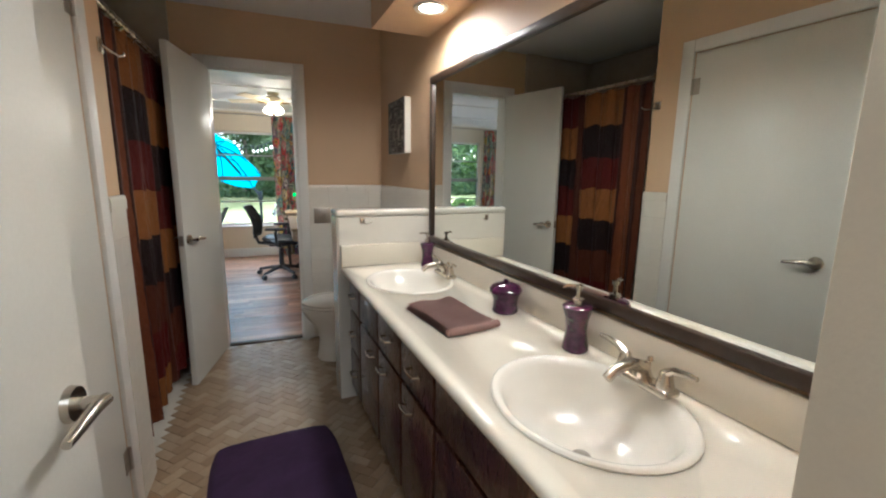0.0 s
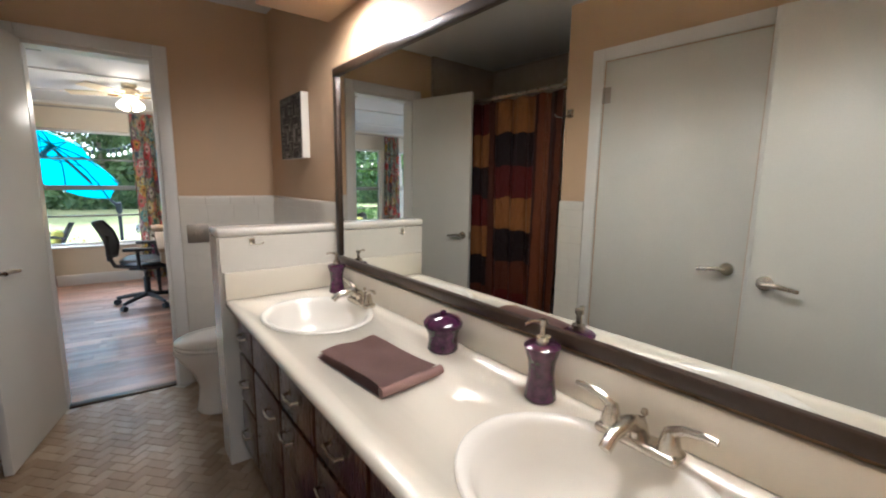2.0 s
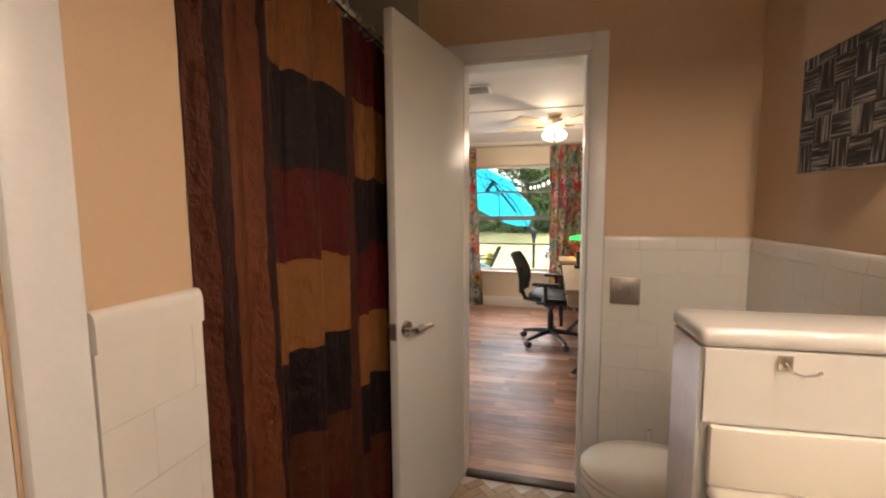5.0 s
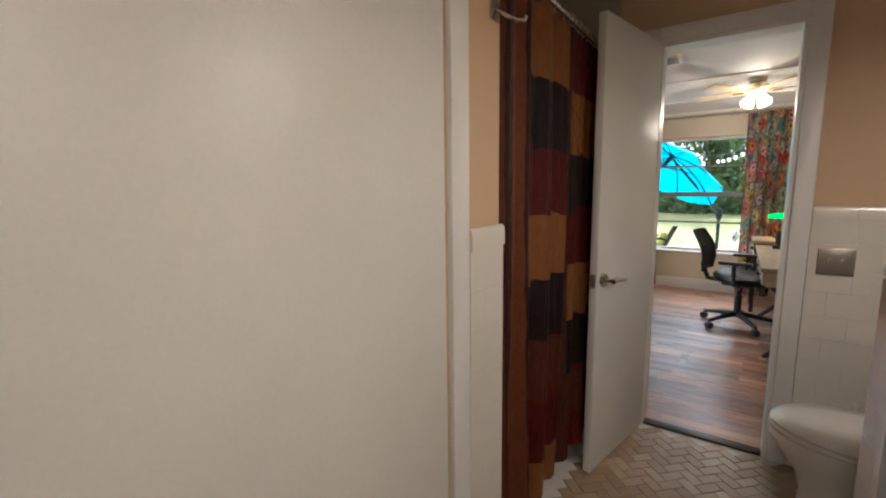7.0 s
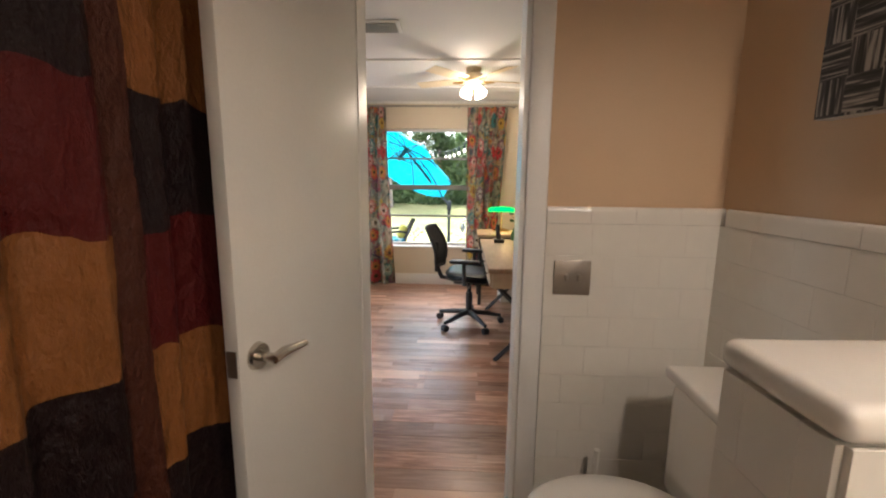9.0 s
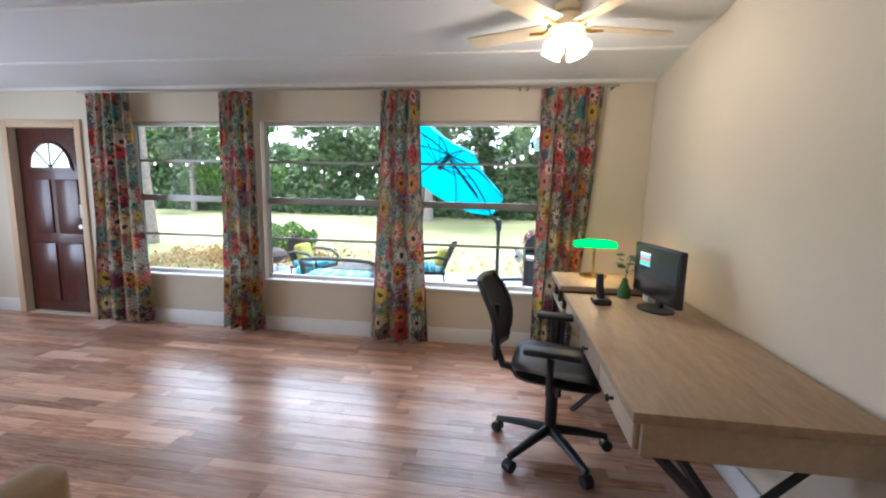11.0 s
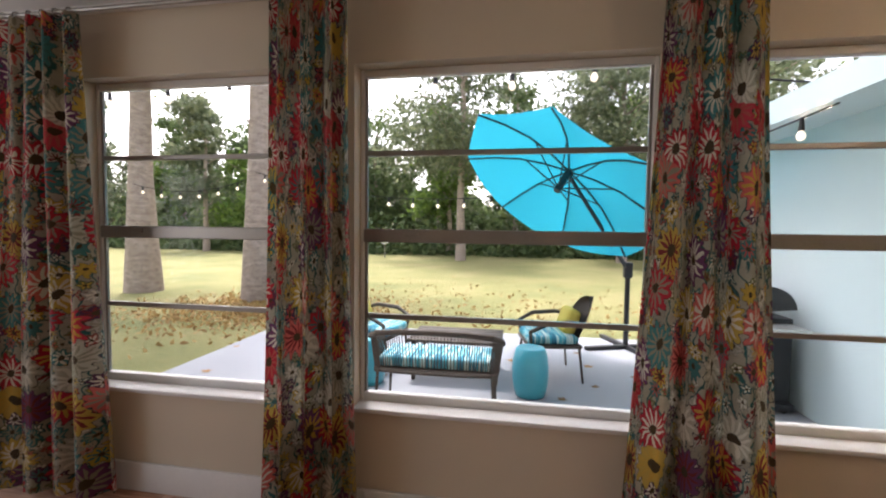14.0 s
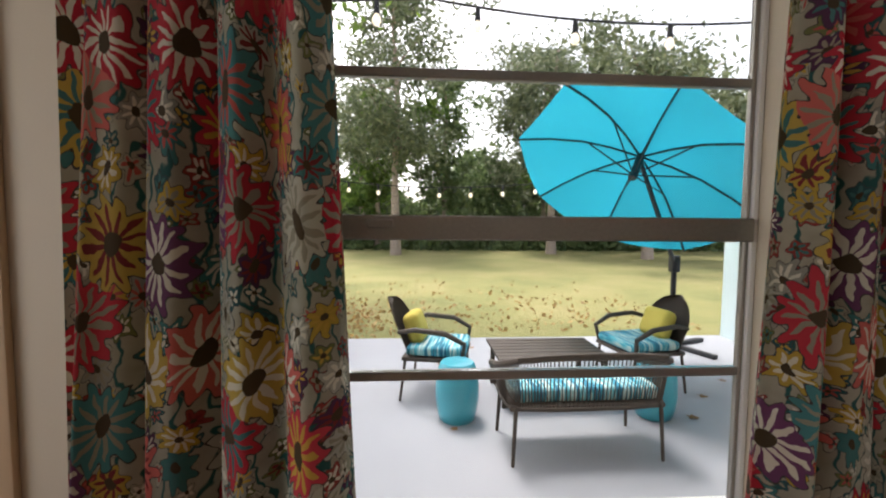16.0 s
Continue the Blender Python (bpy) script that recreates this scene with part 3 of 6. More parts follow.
casing("trim_doorway", -0.28, 0.292, 2.02, 3.44, -0.018)
casing("trim_doorway_room", -0.28, 0.292, 2.02, 3.56, 0.018)
fixed("trim_jamb", box(box(box(bm_new(), -0.28, -0.262, 3.44, 3.56, 0, 2.02), 0.274, 0.292, 3.44, 3.56, 0, 2.02), -0.262, 0.274, 3.44, 3.56, 2.002, 2.02), "trim", "white painted door jamb", "trim")
fixed("trim_entry_jamb", box(box(bm_new(), -0.30, -0.282, 0.055, 0.185, 0, 2.05), 0.472, 0.49, 0.055, 0.185, 0, 2.05), "cream", "white painted entry jamb", "trim")
solid("trim_threshold", "frame", -0.26, 0.27, 3.44, 3.50, 0.0, 0.014, "dark metal threshold strip", "trim", 0.004)
bm = bm_new()
box(bm, -0.445, -0.424, 0.92, 0.995, 0, 2.10, 0.006)
box(bm, -0.445, -0.424, 1.785, 1.86, 0, 2.10, 0.006)
box(bm, -0.445, -0.424, 0.995, 1.785, 2.03, 2.10, 0.006)
fixed("trim_closet", bm, "trim", "white painted closet door casing", "trim")
solid("trim_baseboard_bath", "trim", -0.44, -0.428, 0.18, 0.92, 0, 0.09, "white baseboard", "baseboard")


def lever(parent, at, out, along, name="handle"):
    """Lever handle: rose, stem and curved lever. out: away from the door; along: where the lever points."""
    o, a, p = Vector(out), Vector(along), Vector(at)
    bm = rod(bm_new(), p, p + o * 0.012, 0.032, 0.029, 20)
    rod(bm, p, p + o * 0.05, 0.011, seg=10)
    q = p + o * 0.05
    tube(bm, [q - a * 0.008, q + a * 0.03 + Vector((0, 0, 0.004)), q + a * 0.07 - Vector((0, 0, 0.002)), q + a * 0.115 - Vector((0, 0, 0.008))], [0.011, 0.012, 0.010, 0.008], 10)
    return part(name, bm, "nickel", parent, "brushed nickel lever handle")


# closet door, closed, in the west wall
d = tagged(part("door_1", box(bm_new(), -0.475, -0.44, 1.0, 1.78, 0.01, 2.025, 0.003), "white"), "closed flat white closet door in a white casing", "door", kind="structure")
lever(d, (-0.44, 1.07, 0.93), (1, 0, 0), (0, 1, 0))
for z in (0.25, 1.84):
    part("hinge", rod(box(bm_new(), -0.44, -0.4375, 1.74, 1.778, z - 0.045, z + 0.045), (-0.434, 1.783, z - 0.045), (-0.434, 1.783, z + 0.045), 0.007), "plate", d)
# entry door, swung open against the west wall
ED = pose(-0.285, 0.19, 0, 0, 0, 84)
d = tagged(part("door_2", box(bm_new(), 0.0, 0.74, 0.0, 0.035, 0.01, 2.03, 0.003), "white", m=ED), "open flat white entry door standing along the wall", "door", kind="structure")
lever(d, (0.68, 0.0, 0.93), (0, -1, 0), (-1, 0, 0))
# far door, open into the bathroom
FD = pose(-0.262, 3.425, 0, 0, 0, -101.5)
d = tagged(part("door_3", box(bm_new(), 0.0, 0.60, -0.035, 0.0, 0.01, 2.015, 0.003), "white", m=FD), "open flat white door at the sunroom doorway", "door", kind="structure")
lever(d, (0.545, 0.0, 0.915), (0, 1, 0), (-1, 0, 0))
lever(d, (0.545, -0.035, 0.915), (0, -1, 0), (-1, 0, 0))
part("latch", box(bm_new(), 0.6, 0.602, -0.03, -0.006, 0.885, 0.945), "plate", d, "dark latch plate")

# tile wainscot: panels with separate tiles
TS = {}


def tile_run(parent, origin, along, out, length, z0, z1, w=0.152, h=0.108, depth=0.008):
    """Running-bond tiles over a flat backing; along and out are unit vectors."""
    o, a, n_ = Vector(origin), Vector(along), Vector(out)
    rows = max(1, round((z1 - z0) / h))
    h = (z1 - z0) / rows
    for r in range(rows):
        x = 0.0
        first = (r % 2) * w / 2
        while x < length - 0.004:
            e = min(length, (first if x == 0 and first else x + w))
            key = (round(e - x, 3), round(h, 4))
            if key not in TS:
                bm = box(bm_new(), -key[0] / 2 + 0.0002, key[0] / 2 - 0.0002, 0, depth, 0.0002, key[1] - 0.0002, 0.0005, 1)
                me = bpy.data.meshes.new("tile")
                bm.to_mesh(me)
                bm.free()
                me.materials.append(M["tile"])
                TS[key] = me
            ob = new("tile", TS[key])
            ob.parent = parent
            c = o + a * ((x + e) / 2)
            rot = Matrix((a, n_, Vector((0, 0, 1)))).transposed().to_4x4()
            ob.matrix_basis = Matrix.Translation((c.x, c.y, z0 + r * h)) @ rot
            x = e


def cap_run(parent, a, b, out, z, d=0.0095):
    """Rounded cap tiles along a line."""
    a, b, o = Vector(a), Vector(b), Vector(out)
    n_ = max(1, round((b - a).length / 0.152))
    for k in range(n_):
        p, q = a.lerp(b, (k + 0.004) / n_), a.lerp(b, (k + 0.996) / n_)
        bm = bm_new()
        prof = [(0, 0), (d, 0), (d, 0.038), (d * 0.8, 0.049), (d * 0.4, 0.054), (0, 0.055)]
        va = [bm.verts.new(p + o * s + Vector((0, 0, z + t))) for s, t in prof]
        vb = [bm.verts.new(q + o * s + Vector((0, 0, z + t))) for s, t in prof]
        for i in range(len(prof)):
            j = (i + 1) % len(prof)
            bm.faces.new((va[i], va[j], vb[j], vb[i]))
        bm.faces.new(va[::-1])
        bm.faces.new(vb)
        part("tile", bm, "tile", parent)


# pony wall at the vanity's end, clad in tile
pony = fixed("wall_pony", box(bm_new(), -0.545, 0, 0.004, 0.16, 0, 1.078), "grout", "low half wall clad in cream glazed tile", "wall", VAN)
part("cap", box(bm_new(), -0.556, 0.0, -0.0065, 0.172, 1.079, 1.118, 0.016, 4), "tile", pony, "rounded glazed cap tiles")
# sunroom-side wainscot on the north and east walls
wn_ = solid("wainscot_north", "grout", 0.363, 0.93, 3.432, 3.439, 0, 1.17, "cream glazed tile wainscot", "wainscot")
we_ = solid("wainscot_east", "grout", -0.007, -0.001, 0.178, 1.02, 0, 1.17, "cream glazed tile wainscot", "wainscot", m=VAN)
solid("wainscot_strip", "tile", -0.015, -0.001, -0.035, 0.177, 1.117, 1.171, "cream glazed tile strip over the half wall", "wainscot", m=VAN)
ww_ = solid("wainscot_west", "grout", -0.44, -0.433, 1.862, 2.035, 0, 1.17, "cream glazed tile wainscot beside the tub", "wainscot")

# floor tiles are laid last; the bed is here
floor_b = solid("floor_bath", "grout", -1.3, 1.3, -1.7, 3.47, -0.1, 0.0, "tan herringbone stone tile floor", "floor")


# ---- structure: sunroom ----
def ceil_z(y):
    return 2.21 + (7.2 - y) * 0.082


WIN = [(-3.63, -2.495), (-2.306, -1.120), (-0.98, 0.205)]
Z0, Z1 = 0.465, 1.905
holes = [(-4.96, -4.20, 0, 1.85)] + [(a, b, Z0, Z1) for a, b in WIN]
fixed("wall_windows", wall_y(bm_new(), 7.2, 7.31, -5.6, 1.1, -0.05, 2.5, holes), "cream", "cream painted wall with three large windows", "wall")
solid("wall_room_east", "cream", 0.97, 1.09, 3.56, 7.2, 0, 2.6, "cream painted wall behind the desk", "wall")
# west wall, its unseen opening added for the fill lamp
bm = bm_new()
for y0, y1, z0, z1 in ((3.44, 4.2, 0, 2.6), (6.4, 7.2, 0, 2.6), (4.2, 6.4, 0, 0.5), (4.2, 6.4, 1.95, 2.6)):
    box(bm, -5.7, -5.58, y0, y1, z0, z1)
fixed("wall_room_west", bm, "cream", "cream painted wall with an added opening for the fill lamp", "wall")
fixed("wall_room_south", box(box(bm_new(), -5.6, -1.3, 3.44, 3.56, 0, 2.7), -1.3, -0.35, 3.562, 3.57, 0, 2.6), "cream", "cream painted wall", "wall")
bm = bm_new()
for a, b in (((-5.7, 3.44), (1.1, 7.21)),):
    vs = [bm.verts.new((x, y, ceil_z(y) + t)) for t in (0, 0.08) for x, y in ((a[0], a[1]), (b[0], a[1]), (b[0], b[1]), (a[0], b[1]))]
    for q in ((0, 1, 2, 3), (4, 5, 6, 7), (0, 1, 5, 4), (1, 2, 6, 5), (2, 3, 7, 6), (3, 0, 4, 7)):
        bm.faces.new([vs[i] for i in q])
fixed("ceiling_room", bm, "ceiling", "white sloping panelled ceiling", "ceiling")
for i, y in enumerate((4.62, 5.84, 6.62)):
    solid(f"trim_batten_{i}", "trim", -5.58, 0.97, y - 0.022, y + 0.022, ceil_z(y) - 0.012, ceil_z(y) + 0.004, "white ceiling batten strip", "trim")
solid("trim_crown", "trim", -5.58, 0.97, 7.165, 7.198, 2.185, 2.214, "white crown strip over the windows", "trim", 0.006)
for i, (a, b) in enumerate(((-5.58, -5.03), (-4.13, 0.97))):
    solid(f"baseboard_{i}", "trim", a, b, 7.182, 7.199, 0, 0.135, "white painted baseboard under the windows", "baseboard", 0.005)
solid("baseboard_desk", "trim", 0.953, 0.969, 3.56, 7.18, 0, 0.12, "white painted baseboard", "baseboard", 0.005)
floor_r = solid("floor_room", "plank", -5.6, 1.1, 3.47, 7.2, -0.1, -0.012, "reddish brown laminate plank floor", "floor")


def window(i, a, b):
    w = thing(f"window_{i}", "white framed single-hung window with grey aluminium bars", "window", kind="structure")
    y0, y1 = 7.27, 7.32
    bm = bm_new()
    for x0, x1, z0, z1 in ((a, a + 0.018, Z0, Z1), (b - 0.018, b, Z0, Z1), (a + 0.018, b - 0.018, Z0, Z0 + 0.055), (a + 0.018, b - 0.018, Z1 - 0.032, Z1)):
        box(bm, x0, x1, y0, y1 - 0.015, z0, z1, 0.004, 1)
    part("window_frame", bm, "trim", w, "white painted frame")
    part("meeting_rail", box(box(bm_new(), a + 0.018, b - 0.018, y0 - 0.012, y1, 1.178, 1.235, 0.004, 1), a + 0.2, a + 0.26, y0 - 0.022, y0 - 0.012, 1.205, 1.225, 0.003, 1), "alu", w, "grey aluminium meeting rail with a latch")
    for z in (0.856, 1.556):
        part("glazing_bar", box(bm_new(), a + 0.018, b - 0.018, y0 + 0.008, y0 + 0.032, z - 0.011, z + 0.011, 0.003, 1), "alu", w)
    for x0 in (a + 0.018, b - 0.030):
        part("stile", box(bm_new(), x0, x0 + 0.012, y0 + 0.006, y1 - 0.026, Z0 + 0.055, Z1 - 0.032, 0.003, 1), "alu", w, "grey aluminium sash stile")
    for z0, z1 in ((Z0 + 0.055, 0.845), (0.867, 1.178), (1.235, 1.545), (1.567, Z1 - 0.032)):
        g = part("pane", box(bm_new(), a + 0.03, b - 0.03, y0 + 0.016, y0 + 0.020, z0, z1), "glass", w, smooth=False)
        g.visible_shadow = False
    part("window_sill", box(bm_new(), a + 0.002, b - 0.002, 7.175, 7.27, Z0 - 0.03 + 0.032, Z0 + 0.022, 0.006), "trim", w, "white painted sill")


for i, (a, b) in enumerate(WIN):
    window(i + 1, a, b)

# front door, mahogany with a fanlight
d = tagged(part("door_4", box(bm_new(), -5.05, -4.29, 7.26, 7.305, 0.01, 1.85, 0.004), "redwood"), "closed mahogany panelled front door with a fanlight", "door", kind="structure")
for x0, x1, z0, z1 in ((-4.96, -4.70, 0.12, 0.72), (-4.64, -4.38, 0.12, 0.72), (-4.96, -4.70, 0.82, 1.36), (-4.64, -4.38, 0.82, 1.36)):
    part("panel", box(bm_new(), x0, x1, 7.246, 7.262, z0, z1, 0.012), "redwood", d)
bm = bm_new()
c = bm.verts.new((-4.67, 7.252, 1.47))
arc = [bm.verts.new((-4.67 + 0.23 * math.cos(k * math.pi / 16), 7.252, 1.47 + 0.24 * math.sin(k * math.pi / 16))) for k in range(17)]
for p, q in zip(arc, arc[1:]):
    bm.faces.new((c, p, q))
# the glass glows by itself to stand in for daylight behind it
M["fanlight"] = glowing("fanlight_glow", (0.75, 0.85, 0.75), 0.3)
part("fanlight", bm, "fanlight", d, "arched fanlight glass with its own glow for daylight", smooth=False)
bm = tube(bm_new(), [(-4.67 + 0.235 * math.cos(k * math.pi / 16), 7.25, 1.47 + 0.245 * math.sin(k * math.pi / 16)) for k in range(17)], 0.012, 6)
for k in (1, 2, 3):
    tube(bm, [(-4.67, 7.25, 1.47), (-4.67 + 0.23 * math.cos(k * math.pi / 4), 7.25, 1.47 + 0.24 * math.sin(k * math.pi / 4))], 0.008, 6)
box(bm, -4.92, -4.42, 7.24, 7.26, 1.45, 1.475)
part("fanlight_bars", bm, "redwood", d)
part("deadbolt", rod(box(bm_new(), -4.37, -4.33, 7.235, 7.262, 0.98, 1.12, 0.006), (-4.35, 7.262, 0.9), (-4.35, 7.215, 0.9), 0.026, 0.022, 16), "plate", d, "dark metal lock and knob")
d.matrix_basis = Matrix.Translation((0.09, 0, 0))
casing("trim_front_door", -4.96, -4.20, 1.85, 7.2, -0.02, "tan")


# ---- bathroom things ----
def cup_pull(parent, u, v, z):
    bm = bm_new()
    tube(bm, [(u, v - 0.04, z), (u - 0.022, v - 0.036, z), (u - 0.026, v, z - 0.002), (u - 0.022, v + 0.036, z), (u, v + 0.04, z)], 0.0055, 8)
    for s in (-0.04, 0.04):
        rod(bm, (u, v + s, z), (u - 0.004, v + s, z), 0.010, seg=10)
    return part("handle", bm, "nickel", parent, "brushed nickel bar pull")


def cabinet(v0, v1, kind_, label):
    c = thing("vanity_cabinet", label, "cabinet", VAN, "vanity cabinets")
    part("body", box(box(box(bm_new(), -0.475, -0.004, v0 + 0.002, v1 - 0.002, 0.09, 0.64), -0.475, -0.456, v0 + 0.002, v1 - 0.002, 0.641, 0.765), -0.42, -0.02, v0 + 0.002, v1 - 0.002, 0, 0.09), "darkwood", c)
    g = 0.009

    def front(name, a, b, z0, z1, pull):
        f = part(name, box(bm_new(), -0.496, -0.476, a + g, b - g, z0 + g, z1 - g, 0.004), "darkwood", c)
        if pull == 1:
            cup_pull(f, -0.496, (a + b) / 2, (z0 + z1) / 2)
        elif pull == 2:
            cup_pull(f, -0.496, b - 0.09, z1 - 0.07)
        elif pull == 3:
            cup_pull(f, -0.496, a + 0.09, z1 - 0.07)
    if kind_ == "drawers":
        for z0, z1 in ((0.10, 0.34), (0.34, 0.57), (0.57, 0.765)):
            front("drawer", v0, v1, z0, z1, 1)
    elif kind_ == "door":
        front("drawer", v0, v1, 0.57, 0.765, 1)
        front("door", v0, v1, 0.10, 0.57, 2)
    elif kind_ == "blank":
        front("panel", v0, v1, 0.57, 0.765, 0)
        front("door", v0, v1, 0.10, 0.57, 3)
    else:
        front("panel", v0, v1, 0.57, 0.765, 0)
        front("door", v0, (v0 + v1) / 2, 0.10, 0.57, 2)
        front("door", (v0 + v1) / 2, v1, 0.10, 0.57, 3)


cabinet(-0.27, -0.02, "drawers", "dark brown vanity cabinet with three drawers")
cabinet(-0.62, -0.27, "blank", "dark brown vanity sink cabinet with a door")
cabinet(-0.94, -0.62, "door", "dark brown vanity cabinet with drawer and door")
cabinet(-1.26, -0.94, "door", "dark brown vanity cabinet with drawer and door")
cabinet(-2.19, -1.26, "double", "dark brown vanity sink cabinet with two doors")

# worktop with two oval cut-outs
SINKS = [(-0.27, -1.64), (-0.275, -0.42)]
RU, RV = 0.205, 0.245


def worktop():
    bm = box(bm_new(), -0.535, -0.002, -2.195, -0.002, 0.768, 0.80, 0.014, 3)
    me = bpy.data.meshes.new("cut")
    cut = bm_new()
    for u, v in SINKS:
        lathe(cut, [(1.0, 0.70), (1.0, 0.90)], 40, RU - 0.012, RV - 0.012, (u, v, 0))
    bmesh.ops.recalc_face_normals(cut, faces=cut.faces)
    cut.to_mesh(me)
    cut.free()
    tool = bpy.data.objects.new("cut", me)
    scene.collection.objects.link(tool)
    t = thing("vanity_worktop", "long cream laminate vanity worktop with two sink cut-outs", "worktop", VAN)
    top = part("slab", bm, "counter", t)
    tool.matrix_world = VAN
    mod = top.modifiers.new("holes", "BOOLEAN")
    mod.object, mod.solver = tool, "EXACT"
    bpy.context.view_layer.update()
    dg = bpy.context.evaluated_depsgraph_get()
    done = bpy.data.meshes.new_from_object(top.evaluated_get(dg))
    top.modifiers.clear()
    top.data = done
    bpy.data.objects.remove(tool)
    part("backsplash", box(bm_new(), -0.022, -0.002, -2.195, -0.022, 0.801, 0.915, 0.007), "counter", t)
    part("side_splash", box(bm_new(), -0.535, -0.002, -0.021, -0.002, 0.801, 0.925, 0.006), "counter", t)


worktop()


def sink(u, v):
    s = thing("sink", "white oval drop-in basin with a rolled rim", "sink", VAN @ pose(u, v, 0.80), "vanity sinks")
    bm = bm_new()
    prof = [(1.03, 0.001), (1.03, 0.004), (1.01, 0.008), (0.97, 0.008), (0.93, 0.004), (0.89, -0.008), (0.83, -0.035), (0.74, -0.08), (0.60, -0.115), (0.38, -0.135), (0.12, -0.142), (0.0, -0.142)]
    lathe(bm, prof, 48, RU, RV, cap=False)
    part("bowl", bm, "porcelain", s)
    part("drain", lathe(bm_new(), [(0.0, -0.1405), (0.022, -0.1405), (0.022, -0.138), (0.012, -0.134), (0.0, -0.133)], 18), "plate", s, "metal drain stopper")


def faucet(u, v):
    f = thing("faucet", "brushed nickel two-handled centre-set faucet", "faucet", VAN @ pose(u, v, 0.8075), "vanity faucets")
    part("base", box(bm_new(), -0.028, 0.028, -0.085, 0.085, 0.0, 0.022, 0.010, 3), "nickel", f)
    bm = tube(bm_new(), [(0, 0, 0.02), (-0.01, 0, 0.05), (-0.05, 0, 0.066), (-0.10, 0, 0.058), (-0.125, 0, 0.040)], [0.022, 0.020, 0.016, 0.013, 0.012], 12)
    part("spout", bm, "nickel", f)
    part("lift_rod", rod(rod(bm_new(), (0.018, 0, 0.02), (0.018, 0, 0.062), 0.003), (0.018, 0, 0.062), (0.018, 0, 0.072), 0.008, 0.006), "nickel", f)
    for s in (-1, 1):
        bm = lathe(bm_new(), [(0.022, 0.02), (0.020, 0.035), (0.015, 0.055), (0.013, 0.062)], 16, at=(0, s * 0.06, 0))
        tube(bm, [(0, s * 0.06, 0.058), (-0.004, s * 0.085, 0.075), (-0.008, s * 0.12, 0.082), (-0.01, s * 0.142, 0.082)], [0.012, 0.009, 0.008, 0.006], 8)
        part("lever", bm, "nickel", f)


for u, v in SINKS:
    sink(u, v)
    faucet(-0.085, v)

VASE = [(0.0, 0.0), (0.036, 0.0), (0.040, 0.006), (0.036, 0.03), (0.031, 0.065), (0.034, 0.10), (0.043, 0.128), (0.045, 0.138), (0.038, 0.144), (0.0, 0.146)]


def dispenser(u, v, s=1.0):
    t = thing("soap_dispenser", "purple mosaic glass soap dispenser with nickel pump", "dispenser", VAN @ pose(u, v, 0.80) @ Matrix.Diagonal((s, s, s, 1)), "purple bathroom set")
    part("bottle", lathe(bm_new(), VASE, 28), "purple", t)
    bm = lathe(bm_new(), [(0.018, 0.145), (0.018, 0.162), (0.008, 0.166), (0.007, 0.19), (0.012, 0.192), (0.012, 0.204), (0.0, 0.205)], 16)
    tube(bm, [(0, 0, 0.199), (-0.03, 0.012, 0.202), (-0.045, 0.018, 0.196)], [0.006, 0.005, 0.004], 8)
    part("pump", bm, "nickel", t, "brushed nickel pump")


dispenser(-0.085, -1.39)
dispenser(-0.07, -0.14, 0.95)
t = thing("lidded_jar", "purple mosaic glass jar with a domed lid", "jar", VAN @ pose(-0.09, -1.0, 0.80), "purple bathroom set")
part("jar", lathe(bm_new(), [(0.0, 0.0), (0.046, 0.0), (0.05, 0.006), (0.046, 0.03), (0.048, 0.055), (0.058, 0.078), (0.0, 0.08)], 28), "purple", t)
part("lid", lathe(bm_new(), [(0.0, 0.081), (0.062, 0.081), (0.063, 0.092), (0.05, 0.108), (0.02, 0.118), (0.008, 0.119), (0.01, 0.128), (0.0, 0.131)], 28), "purple", t, "domed purple lid")

t = thing("toothbrush_cup", "purple glass cup holding toothbrushes and a comb", "cup", VAN @ pose(-0.075, -2.09, 0.80), "purple bathroom set")
part("cup", lathe(bm_new(), [(0.0, 0.0), (0.036, 0.0), (0.038, 0.05), (0.043, 0.105), (0.039, 0.105), (0.034, 0.02), (0.0, 0.015)], 24), "purple", t)
for k, (dx, dy, mt) in enumerate(((-0.02, 0.03, "orange"), (0.02, 0.02, "paper"), (0.0, -0.02, "orange"), (0.02, -0.03, "redpaint"))):
    part("toothbrush", tube(bm_new(), [(dx * 0.4, dy * 0.4, 0.02), (dx, dy, 0.14), (dx * 1.3, dy * 1.4, 0.19)], [0.004, 0.005, 0.004], 6), mt, t)
t = thing("clear_tumbler", "clear plastic tumbler with a white comb", "cup", VAN @ pose(-0.10, -2.16, 0.80))
part("tumbler", lathe(bm_new(), [(0.0, 0.0), (0.03, 0.0), (0.036, 0.11), (0.033, 0.11), (0.028, 0.006), (0.0, 0.005)], 24), "clearcup", t)
bm = box(bm_new(), -0.012, -0.008, -0.02, 0.0, 0.02, 0.20, 0.002)
for k in range(22):
    box(bm, -0.0115, -0.0085, 0.0, 0.02, 0.07 + k * 0.0058, 0.073 + k * 0.0058)
part("comb", bm, "paper", t, "white plastic comb")

